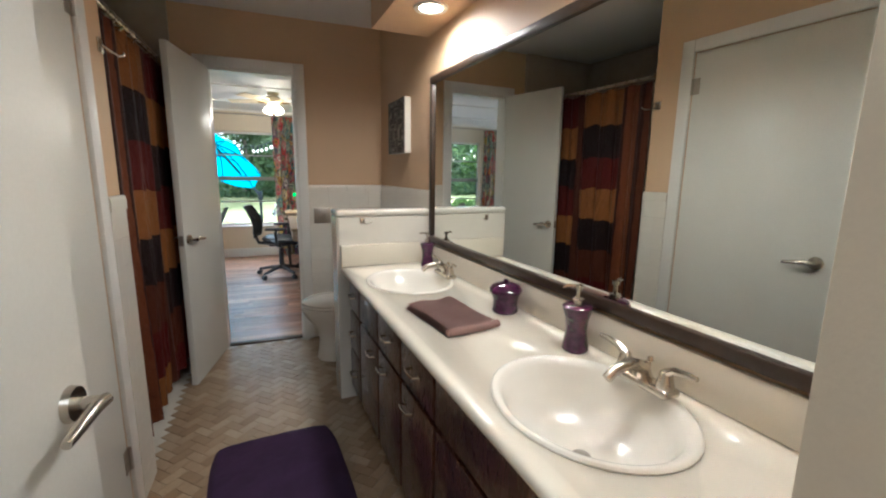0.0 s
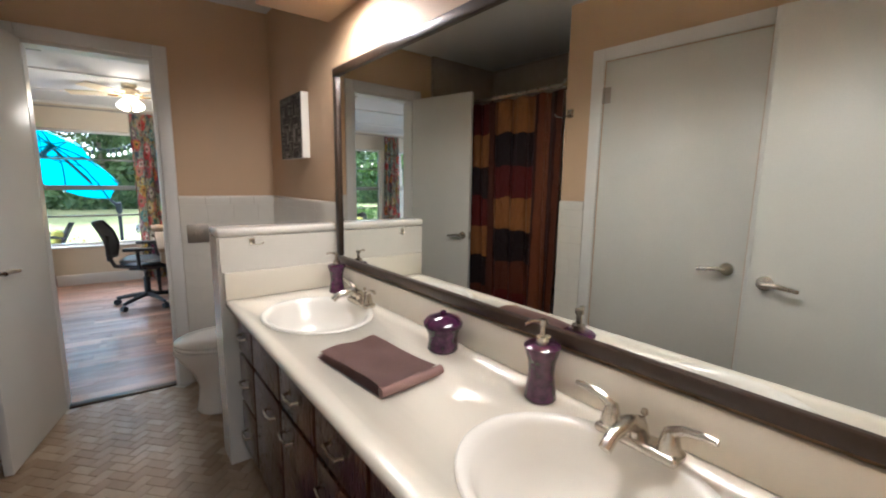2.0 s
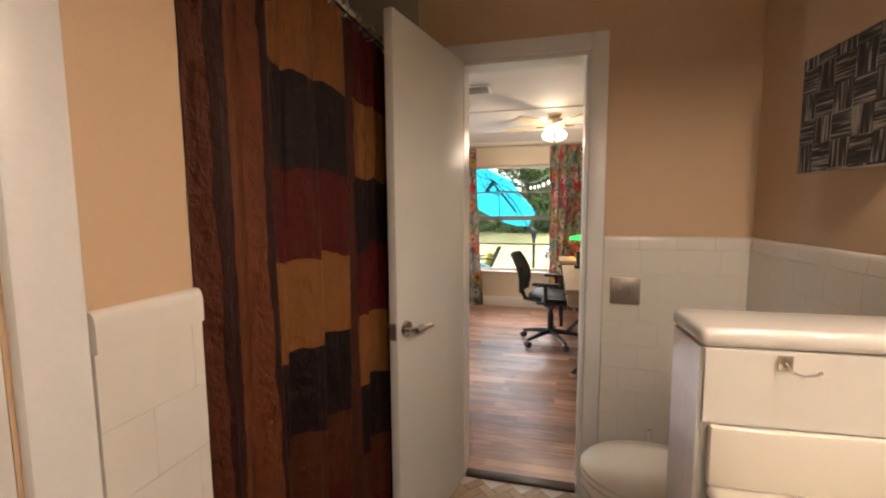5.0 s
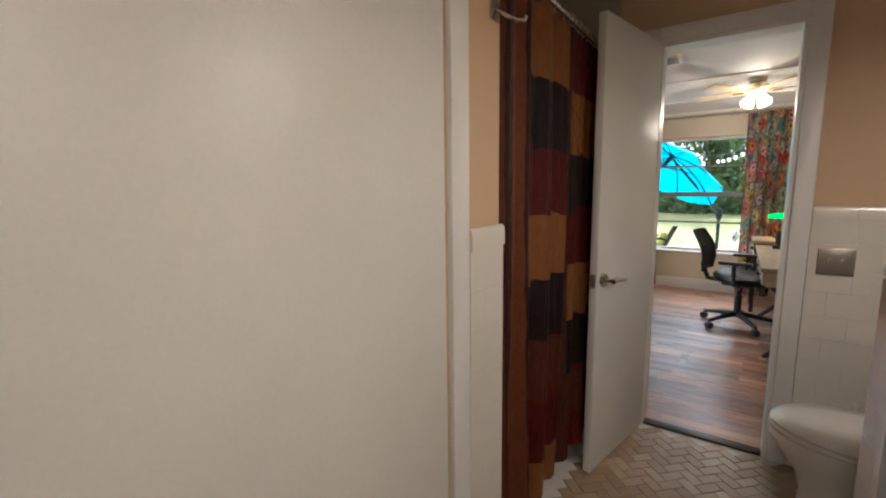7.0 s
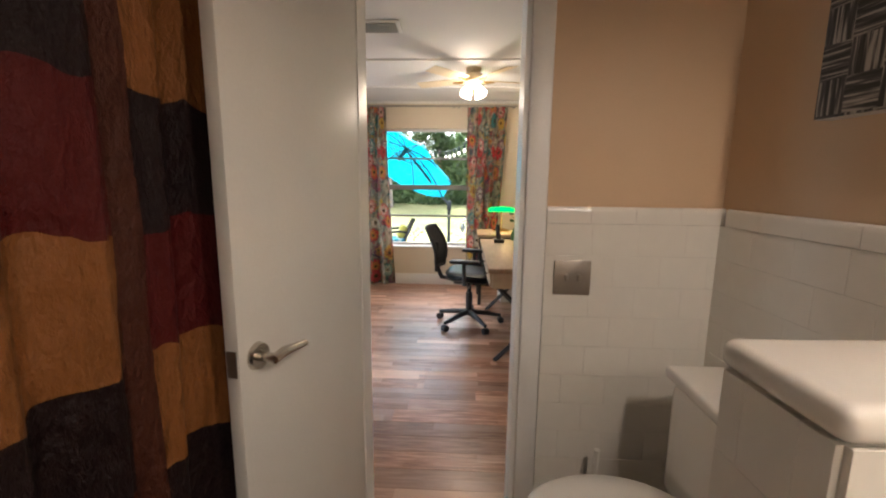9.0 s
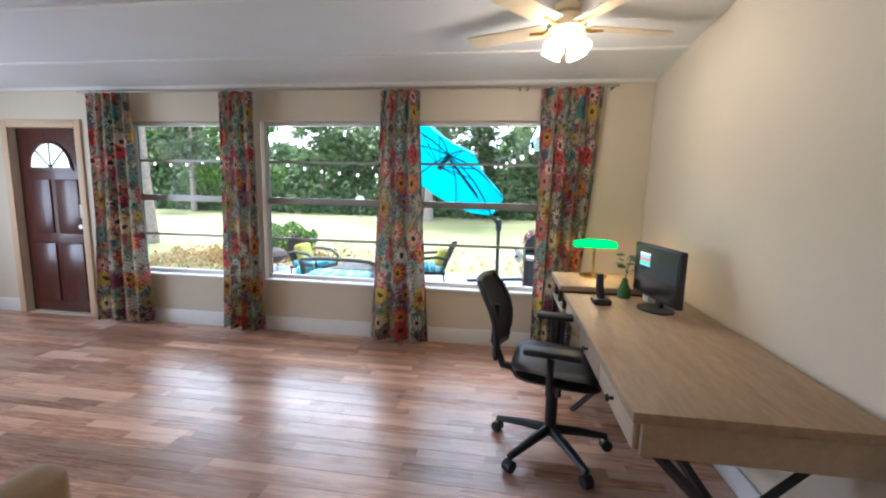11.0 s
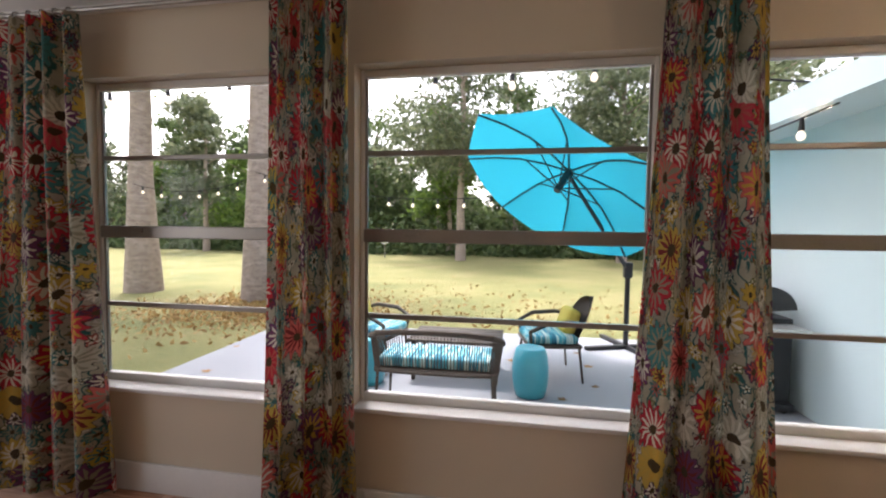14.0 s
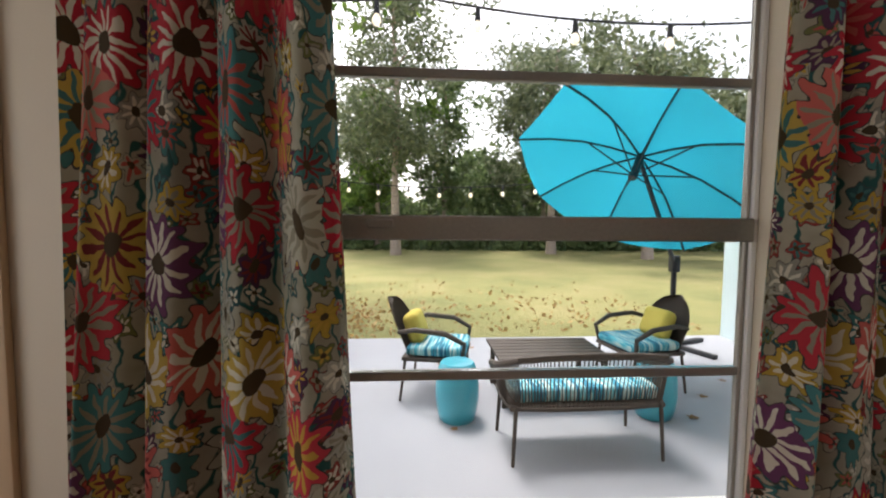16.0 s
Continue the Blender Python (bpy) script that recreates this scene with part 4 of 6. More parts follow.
# folded towel
t = thing("folded_towel", "mauve terry hand towel folded on the worktop", "towel", VAN @ pose(-0.325, -0.99, 0.801, 0, 0, 6))
for k in range(3):
    z = 0.002 + k * 0.011

    def lay(u, v, z=z, k=k):
        x, y = (u - 0.5) * (0.20 - 0.005 * k), (v - 0.5) * (0.33 - 0.012 * k)
        return (x, y, z + 0.0035 * math.sin(9 * u + k) * math.sin(5 * v) + 0.003)
    bm = sheet(bm_new(), lay, 16, 22)
    r = bmesh.ops.solidify(bm, geom=bm.faces[:], thickness=0.009)
    part("fold", bm, "towel", t)
part("rolled_edge", tube(bm_new(), [(-0.10, -0.162, 0.016), (-0.03, -0.168, 0.017), (0.05, -0.165, 0.016), (0.10, -0.166, 0.018)], [0.013, 0.015, 0.014, 0.013], 10), "towel", t)

# framed mirror
t = thing("wall_mirror", "large wall mirror in a dark wooden frame", "mirror", VAN)
v0, v1, z0, z1 = -2.18, -0.04, 0.925, 1.85
part("glass", box(bm_new(), -0.012, -0.004, v0 + 0.03, v1 - 0.03, z0 + 0.03, z1 - 0.03), "mirror", t, "silvered mirror glass", smooth=False)
for a, b, c, e in ((v0, v1, z0, z0 + 0.038), (v0, v1, z1 - 0.038, z1), (v0, v0 + 0.038, z0 + 0.038, z1 - 0.038), (v1 - 0.038, v1, z0 + 0.038, z1 - 0.038)):
    part("frame_rail", box(bm_new(), -0.026, -0.0035, a, b, c, e, 0.007, 2), "frame", t)

# canvas over the toilet
t = thing("canvas_picture", "small canvas of dark woven brushstrokes with pale edges", "picture", VAN)
part("canvas", box(bm_new(), -0.045, -0.003, 0.33, 0.685, 1.455, 1.805, 0.003), "canvas", t, smooth=False)
part("painting", box(bm_new(), -0.0485, -0.0455, 0.331, 0.684, 1.456, 1.804), "art", t, "dark woven brushstroke print", smooth=False)

# switch plates and hooks
t = thing("switch_plate", "square nickel double switch plate on the tile", "switch")
part("plate", box(bm_new(), 0.394, 0.516, 3.416, 3.424, 0.93, 1.048, 0.004), "plate", t)
for x in (0.435, 0.475):
    part("toggle", box(bm_new(), x - 0.005, x + 0.005, 3.406, 3.417, 0.978, 1.002, 0.003), "plate", t)



def hook(m, label, group):
    t = thing("robe_hook", label, "hook", m, group)
    part("rose", box(bm_new(), -0.022, 0.022, -0.008, 0.0, -0.022, 0.03, 0.004), "nickel", t)
    part("prong", tube(bm_new(), [(0, -0.008, 0.005), (0.005, -0.035, -0.015), (0.03, -0.05, -0.022), (0.065, -0.055, -0.012), (0.075, -0.055, 0.0)], 0.005, 8), "nickel", t)


hook(VAN @ pose(-0.41, 0.0 - 0.006, 1.055) @ Matrix.Diagonal((0.58, 0.58, 0.58, 1)), "brushed nickel robe hook on the tiled half wall", "robe hooks")
hook(pose(-0.44, 2.0, 1.76, 0, 0, 90), "brushed nickel robe hook beside the shower curtain", "robe hooks")


# toilet, tank against the vanity wall
def toilet():
    t = thing("toilet", "white porcelain toilet with closed lid", "toilet", pose(0.93, 3.0, 0, 0, 0, 180))
    # local x runs out from the wall
    bm = bm_new()
    box(bm, 0.03, 0.22, -0.22, 0.22, 0.38, 0.735, 0.03, 3)
    part("tank", bm, "porcelain", t)
    part("tank_lid", box(bm_new(), 0.02, 0.235, -0.23, 0.23, 0.737, 0.775, 0.012, 3), "porcelain", t)
    part("flush_lever", tube(bm_new(), [(0.22, 0.17, 0.66), (0.245, 0.17, 0.66), (0.25, 0.12, 0.655), (0.25, 0.09, 0.65)], [0.012, 0.008, 0.007, 0.006], 8), "nickel", t, "nickel flush lever")
    bm = bm_new()
    lathe(bm, [(0.55, 0.0), (0.60, 0.02), (0.55, 0.08), (0.52, 0.16), (0.62, 0.24), (0.86, 0.32), (1.0, 0.375), (0.98, 0.395), (0.0, 0.396)], 32, 0.24, 0.18, (0.44, 0, 0))
    box(bm, 0.06, 0.40, -0.11, 0.11, 0.0, 0.37, 0.04, 3)
    part("bowl", bm, "porcelain", t)
    part("seat", lathe(bm_new(), [(0.0, 0.398), (1.0, 0.398), (1.03, 0.408), (1.0, 0.418), (0.0, 0.418)], 32, 0.24, 0.185, (0.43, 0, 0)), "porcelain", t)
    part("lid", lathe(bm_new(), [(0.0, 0.420), (1.0, 0.420), (1.02, 0.430), (0.95, 0.442), (0.6, 0.448), (0.0, 0.45)], 32, 0.24, 0.185, (0.43, 0, 0)), "porcelain", t)
    for s in (-1, 1):
        part("hinge_cap", rod(bm_new(), (0.235, s * 0.07 - 0.02, 0.43), (0.235, s * 0.07 + 0.02, 0.43), 0.012), "porcelain", t)


toilet()
t = thing("toilet_brush", "white plastic toilet brush with a thin handle", "brush", pose(0.56, 3.36, 0))
part("holder", lathe(bm_new(), [(0.0, 0), (0.045, 0), (0.05, 0.01), (0.04, 0.12), (0.036, 0.12), (0.0, 0.1)], 20), "porcelain", t)
part("stick", tube(bm_new(), [(0, 0, 0.05), (0, 0, 0.3), (0, -0.004, 0.40)], [0.007, 0.008, 0.01], 8), "porcelain", t)


# shower curtain, rod and rings; tub
def drape(top0, top1, bot0, bot1, ztop, zbot, folds, amp, length, seed, nu=150, nv=34, axis="x", base=0.0, sag=0.0):
    rnd = random.Random(seed)
    ph = [rnd.uniform(0, 6.28) for _ in range(4)]

    def f(u, v):
        a = top0 + (top1 - top0) * u
        b = bot0 + (bot1 - bot0) * u
        s = a + (b - a) * (v ** 1.3)
        k = u * folds * 2 * math.pi
        w = amp * (0.55 + 0.45 * v) * (math.sin(k + 0.9 * math.sin(2.3 * v + ph[0])) + 0.35 * math.sin(2.1 * k + ph[1] + v) + 0.3 * math.sin(0.7 * k + ph[2] - 2 * v))
        s += 0.35 * amp * math.cos(k * 1.0 + ph[3]) * (0.3 + v)
        z = ztop + (zbot - ztop) * v - (sag * (1 - v) * abs(math.sin(k * 0.5)))
        return (s, base + w, z) if axis == "x" else (base + w, s, z)
    bm = sheet(bm_new(), f, nu, nv, lambda u, v: (u * length, (1 - v) * (ztop - zbot)))
    return bm


t = thing("shower_curtain", "patchwork shower curtain in brown, tan and maroon suede", "curtain")
part("cloth", drape(2.09, 3.10, 2.10, 3.05, 1.94, 0.12, 6.5, 0.026, 1.0, 5, axis="y", base=-0.475, sag=0.02), "patch", t)
for k in range(10):
    part("ring", tube(bm_new(), [(-0.475 + 0.022 * math.cos(a), 2.19 + k * 0.095, 1.945 + 0.028 * math.sin(a)) for a in [j * math.pi / 5 for j in range(11)]], 0.003, 6), "nickel", t)
t = thing("curtain_rod", "brushed nickel shower curtain rod", "rod")
part("rod", rod(bm_new(), (-0.475, 2.05, 1.955), (-0.475, 3.41, 1.955), 0.0125), "nickel", t)
for y0, y1 in ((2.05, 2.075), (3.385, 3.41)):
    part("flange", rod(bm_new(), (-0.475, y0, 1.955), (-0.475, y1, 1.955), 0.034, seg=20), "nickel", t)
t = thing("bathtub", "white bathtub behind the shower curtain", "bathtub")
part("tub", box(box(bm_new(), -1.2, -0.54, 2.06, 3.40, 0, 0.30, 0.02), -1.2, -0.53, 2.06, 3.40, 0.30, 0.42, 0.03, 3), "porcelain", t)
t = thing("grab_bar", "polished vertical grab bar inside the tub", "bar")
part("bar", tube(bm_new(), [(-0.52, 2.052, 1.72), (-0.52, 2.085, 1.70), (-0.52, 2.09, 1.64), (-0.52, 2.09, 1.2), (-0.52, 2.085, 1.15), (-0.52, 2.052, 1.13)], 0.011, 10), "nickel", t)

# bath rug
t = thing("bath_rug", "deep purple tufted bath rug on the tile", "rug", pose(0.085, 1.75, 0.006, 0, 0, 4))


def pile(u, v):
    x, y = (u - 0.5), (v - 0.5)
    e = max(abs(x), abs(y)) * 2
    x, y = x * (1 - 0.10 * (2 * y) ** 4 * (2 * x) ** 2), y * (1 - 0.08 * (2 * x) ** 4 * (2 * y) ** 2)
    return (x * 0.56, y * 0.76, 0.004 + (0.022 if e < 0.93 else 0.012 if e < 0.99 else 0.002) + 0.003 * noise.noise((x * 30, y * 30, 0)))


bm = sheet(bm_new(), pile, 44, 60)
part("tufted_top", bm, "rug", t)

# recessed downlights in the soffit
for x, y in ((0.84, 2.02), (0.88, 0.8)):
    t = thing("downlight", "round recessed downlight glowing warm in the soffit", "light", pose(x, y, 2.08), "downlights")
    part("trim_ring", lathe(bm_new(), [(0.055, -0.001), (0.08, -0.001), (0.078, -0.008), (0.056, -0.006), (0.055, -0.001)], 32), "trim", t)
    part("lens", lathe(bm_new(), [(0.0, -0.0015), (0.054, -0.0015), (0.054, -0.004), (0.0, -0.005)], 28), "lamp", t, "glowing frosted lens")
t = thing("ceiling_vent", "white bathroom ceiling vent", "vent", pose(0.1, 1.35, H))
part("frame", box(bm_new(), -0.14, 0.14, -0.09, 0.09, -0.012, -0.001, 0.004), "trim", t)
for k in range(7):
    part("slat", box(bm_new(), -0.12, 0.12, -0.075 + k * 0.023, -0.062 + k * 0.023, -0.019, -0.012), "trim", t)

# ---- sunroom things ----
CURT = [(-3.90, -3.49, -4.0, -3.42, 4.2), (-2.605, -2.285, -2.64, -2.26, 3.4), (-1.17, -0.84, -1.28, -0.725, 3.4), (0.108, 0.575, 0.11, 0.44, 4.2)]
for k, (a, b, c, e, f) in enumerate(CURT):
    t = thing("window_curtain", "floral cotton curtain panel in red, teal and cream", "curtain", group="window curtains")
    part("cloth", drape(a, b, c, e, 2.13, 0.03, f, 0.042, 1.15, 20 + k, base=7.075), "floral", t)
    for j in range(6):
        x = a + (b - a) * (j + 0.5) / 6
        part("ring", tube(bm_new(), [(x, 7.075 + 0.018 * math.cos(q), 2.135 + 0.018 * math.sin(q)) for q in [i * math.pi / 5 for i in range(11)]], 0.003, 6), "alu", t)
for a, b in ((-4.0, -0.02), (-0.02, 0.68)):
    t = thing("curtain_rod", "slim grey metal curtain rod over the windows", "rod")
    part("rod", rod(bm_new(), (a, 7.075, 2.14), (b, 7.075, 2.14), 0.009), "alu", t)
    for x in (a + 0.03, b - 0.03):
        part("bracket", box(bm_new(), x - 0.008, x + 0.008, 7.075, 7.2, 2.135, 2.15), "alu", t)

# ceiling fan
FZ = ceil_z(6.06)
t = thing("ceiling_fan", "cream ceiling fan with lit glass shades", "fan", pose(0.155, 6.06, FZ))
part("canopy", lathe(bm_new(), [(0.0, 0.0), (0.07, 0.0), (0.065, -0.03), (0.03, -0.045), (0.0, -0.046)], 24), "blade", t)
part("motor", lathe(bm_new(), [(0.03, -0.04), (0.085, -0.055), (0.10, -0.085), (0.095, -0.12), (0.06, -0.145), (0.045, -0.17), (0.0, -0.172)], 28), "blade", t)
for k in range(5):
    a = radians(14 + 72 * k)
    bm = bm_new()
    mx_ = Matrix.Rotation(a, 4, "Z") @ Matrix.Translation((0.32, 0, -0.105)) @ Matrix.Rotation(radians(11), 4, "X")
    box(bm, -0.20, 0.24, -0.06, 0.06, -0.004, 0.004, 0.003, 1)
    bmesh.ops.transform(bm, matrix=mx_, verts=bm.verts)
    bl = part("blade", bm, "blade", t, "cream fan blade")
    bm = tube(bm_new(), [Matrix.Rotation(a, 4, "Z") @ Vector(p) for p in ((0.08, 0, -0.11), (0.13, 0, -0.118), (0.2, 0, -0.108))], 0.010, 8)
    part("blade_arm", bm, "brass", t)
for k in range(4):
    a = radians(45 + 90 * k)
    bm = lathe(bm_new(), [(0.016, 0.0), (0.03, -0.012), (0.045, -0.05), (0.055, -0.085), (0.05, -0.087), (0.0, -0.06)], 20)
    bmesh.ops.transform(bm, matrix=Matrix.Rotation(a, 4, "Z") @ Matrix.Translation((0.055, 0, -0.165)) @ Matrix.Rotation(radians(-32), 4, "Y"), verts=bm.verts)
    part("shade", bm, "shade_glass", t, "lit frosted glass shade")
for dx in (0.015, -0.02):
    part("pull_chain", rod(bm_new(), (dx, -0.01, -0.17), (dx, -0.01, -0.25), 0.002, seg=6), "brass", t)
t = thing("ceiling_vent", "white metal register in the sloping ceiling", "vent", pose(-0.57, 5.18, ceil_z(5.18) - 0.003, -4.7))
part("frame", box(bm_new(), -0.19, 0.19, -0.09, 0.09, -0.012, 0.0, 0.004), "trim", t)
for k in range(8):
    part("slat", box(bm_new(), -0.165, 0.165, -0.072 + k * 0.019, -0.062 + k * 0.019, -0.02, -0.012), "alu", t)


# desk with drawers and crossed legs
def writing_desk():
    t = thing("writing_desk", "long weathered oak desk with drawers and black crossed legs", "desk")
    x0, x1, y0, y1 = 0.27, 0.948, 4.83, 6.30
    part("top", box(bm_new(), x0 - 0.01, x1, y0, y1, 0.68, 0.715, 0.005), "desk", t)
    part("apron", box(bm_new(), x0 + 0.025, x1 - 0.01, y0 + 0.02, y1 - 0.02, 0.57, 0.679), "deskpale", t)
    n_ = 3
    for k in range(n_):
        a = y0 + 0.03 + k * (y1 - y0 - 0.06) / n_
        b = a + (y1 - y0 - 0.06) / n_
        dr = part("drawer", box(bm_new(), x0 + 0.004, x0 + 0.024, a + 0.008, b - 0.008, 0.577, 0.675, 0.004), "deskpale", t)
        part("knob", lathe(bm_new(), [(0.0, 0), (0.007, 0), (0.006, 0.012), (0.014, 0.018), (0.012, 0.026), (0.0, 0.028)], 14), "black", dr, "small black knob", m=Matrix.Translation((x0 + 0.004, (a + b) / 2, 0.625)) @ Matrix.Rotation(radians(-90), 4, "Y"))
    for y in (y0 + 0.12, y1 - 0.12):
        for p, q in (((x0 + 0.06, 0.0), (x1 - 0.06, 0.57)), ((x1 - 0.06, 0.0), (x0 + 0.06, 0.57))):
            bm = bm_new()
            rod(bm, (p[0], y, p[1]), (q[0], y + (0.026 if p[0] < q[0] else 0), q[1]), 0.018, seg=4)
            part("leg", bm, "black", t, "black steel crossed leg")
    part("stretcher", box(bm_new(), 0.595, 0.625, y0 + 0.12, y1 - 0.12, 0.27, 0.30, 0.003), "black", t)


writing_desk()
t = thing("corner_console", "small dark console with an oak top beside the desk", "table")
part("top", box(bm_new(), 0.235, 0.90, 6.315, 6.80, 0.722, 0.756, 0.004), "desk", t)
part("top_edge", box(bm_new(), 0.26, 0.89, 6.318, 6.334, 0.69, 0.721, 0.002), "frame", t)
part("shelf", box(bm_new(), 0.25, 0.89, 6.32, 6.79, 0.575, 0.595, 0.003), "deskpale", t)
part("cubby_divider", box(bm_new(), 0.26, 0.88, 6.54, 6.556, 0.596, 0.721), "frame", t)
part("back", box(bm_new(), 0.875, 0.89, 6.32, 6.79, 0.596, 0.689), "frame", t)
for x in (0.25, 0.85):
    for y in (6.335, 6.755):
        part("leg", box(bm_new(), x, x + 0.035, y, y + 0.035, 0, 0.574, 0.003), "black", t, "black steel leg")
for y in (6.345, 6.75):
    part("cubby_side", box(bm_new(), 0.262, 0.874, y, y + 0.014, 0.596, 0.721), "frame", t)
t = thing("paper_bag", "plain cream paper bag standing under the console", "bag", pose(0.62, 6.56, 0, 0, 0, 8))
part("bag", box(bm_new(), -0.13, 0.13, -0.09, 0.09, 0, 0.36, 0.012), "canvas", t)

# banker's lamp
t = thing("desk_lamp", "brass banker's lamp with a lit green glass shade", "lamp", pose(0.50, 6.66, 0.757) @ Matrix.Diagonal((1.1, 1.1, 1.2, 1)))
part("base", lathe(bm_new(), [(0.0, 0), (0.085, 0), (0.085, 0.008), (0.06, 0.016), (0.02, 0.026), (0.0, 0.028)], 28), "brass", t)
part("stem", tube(bm_new(), [(0, 0, 0.02), (0, 0, 0.17), (0, 0.02, 0.20)], 0.008, 10), "brass", t)


def half(u, v):
    a = math.pi * (0.06 + 0.88 * u)
    r = 0.055 * (1 - 0.25 * abs(2 * v - 1) ** 3)
    return (0.26 * (v - 0.5), r * math.cos(a), 0.165 + r * 1.0 * math.sin(a))


bm = sheet(bm_new(), half, 14, 16)
bmesh.ops.solidify(bm, geom=bm.faces[:], thickness=0.004)
part("shade", bm, "green", t, "glowing green glass shade")
# the lamp's bulb stands under the shade

# monitor
MON = pose(0.70, 6.0, 0.716, 0, 0, -81)
t = thing("computer_monitor", "black flat computer monitor on a stand", "monitor", MON)
part("foot", lathe(bm_new(), [(0.0, 0), (0.11, 0), (0.11, 0.008), (0.03, 0.016), (0.0, 0.017)], 28, 1.0, 0.8), "black", t)
part("neck", box(bm_new(), -0.03, 0.03, 0.01, 0.03, 0.012, 0.20, 0.006), "black", t)
sc_ = part("bezel", box(bm_new(), -0.235, 0.235, -0.022, 0.012, 0.06, 0.345, 0.006), "black", t)
part("screen", box(bm_new(), -0.22, 0.22, -0.024, -0.021, 0.075, 0.332), "screen", t, "dark glossy screen", smooth=False)
for k, c in enumerate(("s_white", "s_blue", "s_red", "s_green", "s_blue")):
    part("screen_bar", box(bm_new(), -0.16, -0.05, -0.0255, -0.0245, 0.285 - k * 0.015, 0.296 - k * 0.015), c, t, smooth=False)
t = thing("desk_plant", "small green trailing plant in a glass bottle", "plant", pose(0.60, 6.24, 0.716))
part("bottle", lathe(bm_new(), [(0.0, 0), (0.035, 0), (0.038, 0.05), (0.02, 0.09), (0.014, 0.12), (0.0, 0.12)], 20), "plantgreen", t)
rnd = random.Random(4)
for k in range(14):
    a, r_, z = rnd.uniform(0, 6.28), rnd.uniform(0.02, 0.07), rnd.uniform(0.13, 0.26)
    bm = lathe(bm_new(), [(0.0, -0.002), (0.02, 0), (0.0, 0.002)], 8, 1.3, 0.8)
    part("leaf", bm, "plantgreen", t, m=Matrix.Translation((r_ * math.cos(a), r_ * math.sin(a), z)) @ Matrix.Rotation(a, 4, "Z") @ Matrix.Rotation(rnd.uniform(-0.9, 0.9), 4, "X"))
part("stem", tube(bm_new(), [(0, 0, 0.1), (0.01, 0, 0.18), (0.03, 0.01, 0.25)], 0.003, 6), "plantgreen", t)
t = thing("desk_phone", "black desk telephone on a charging base", "telephone", pose(0.43, 6.06, 0.716))
part("base", box(bm_new(), -0.05, 0.05, -0.05, 0.05, 0, 0.035, 0.012), "black", t)
part("handset", tube(bm_new(), [(0, 0, 0.03), (-0.01, 0.01, 0.10), (-0.012, 0.012, 0.17)], [0.024, 0.022, 0.02], 10), "black", t)
t = thing("white_router", "small white plastic box on the desk", "router")
part("case", box(bm_new(), 0.70, 0.86, 6.13, 6.23, 0.716, 0.78, 0.012), "paper", t)


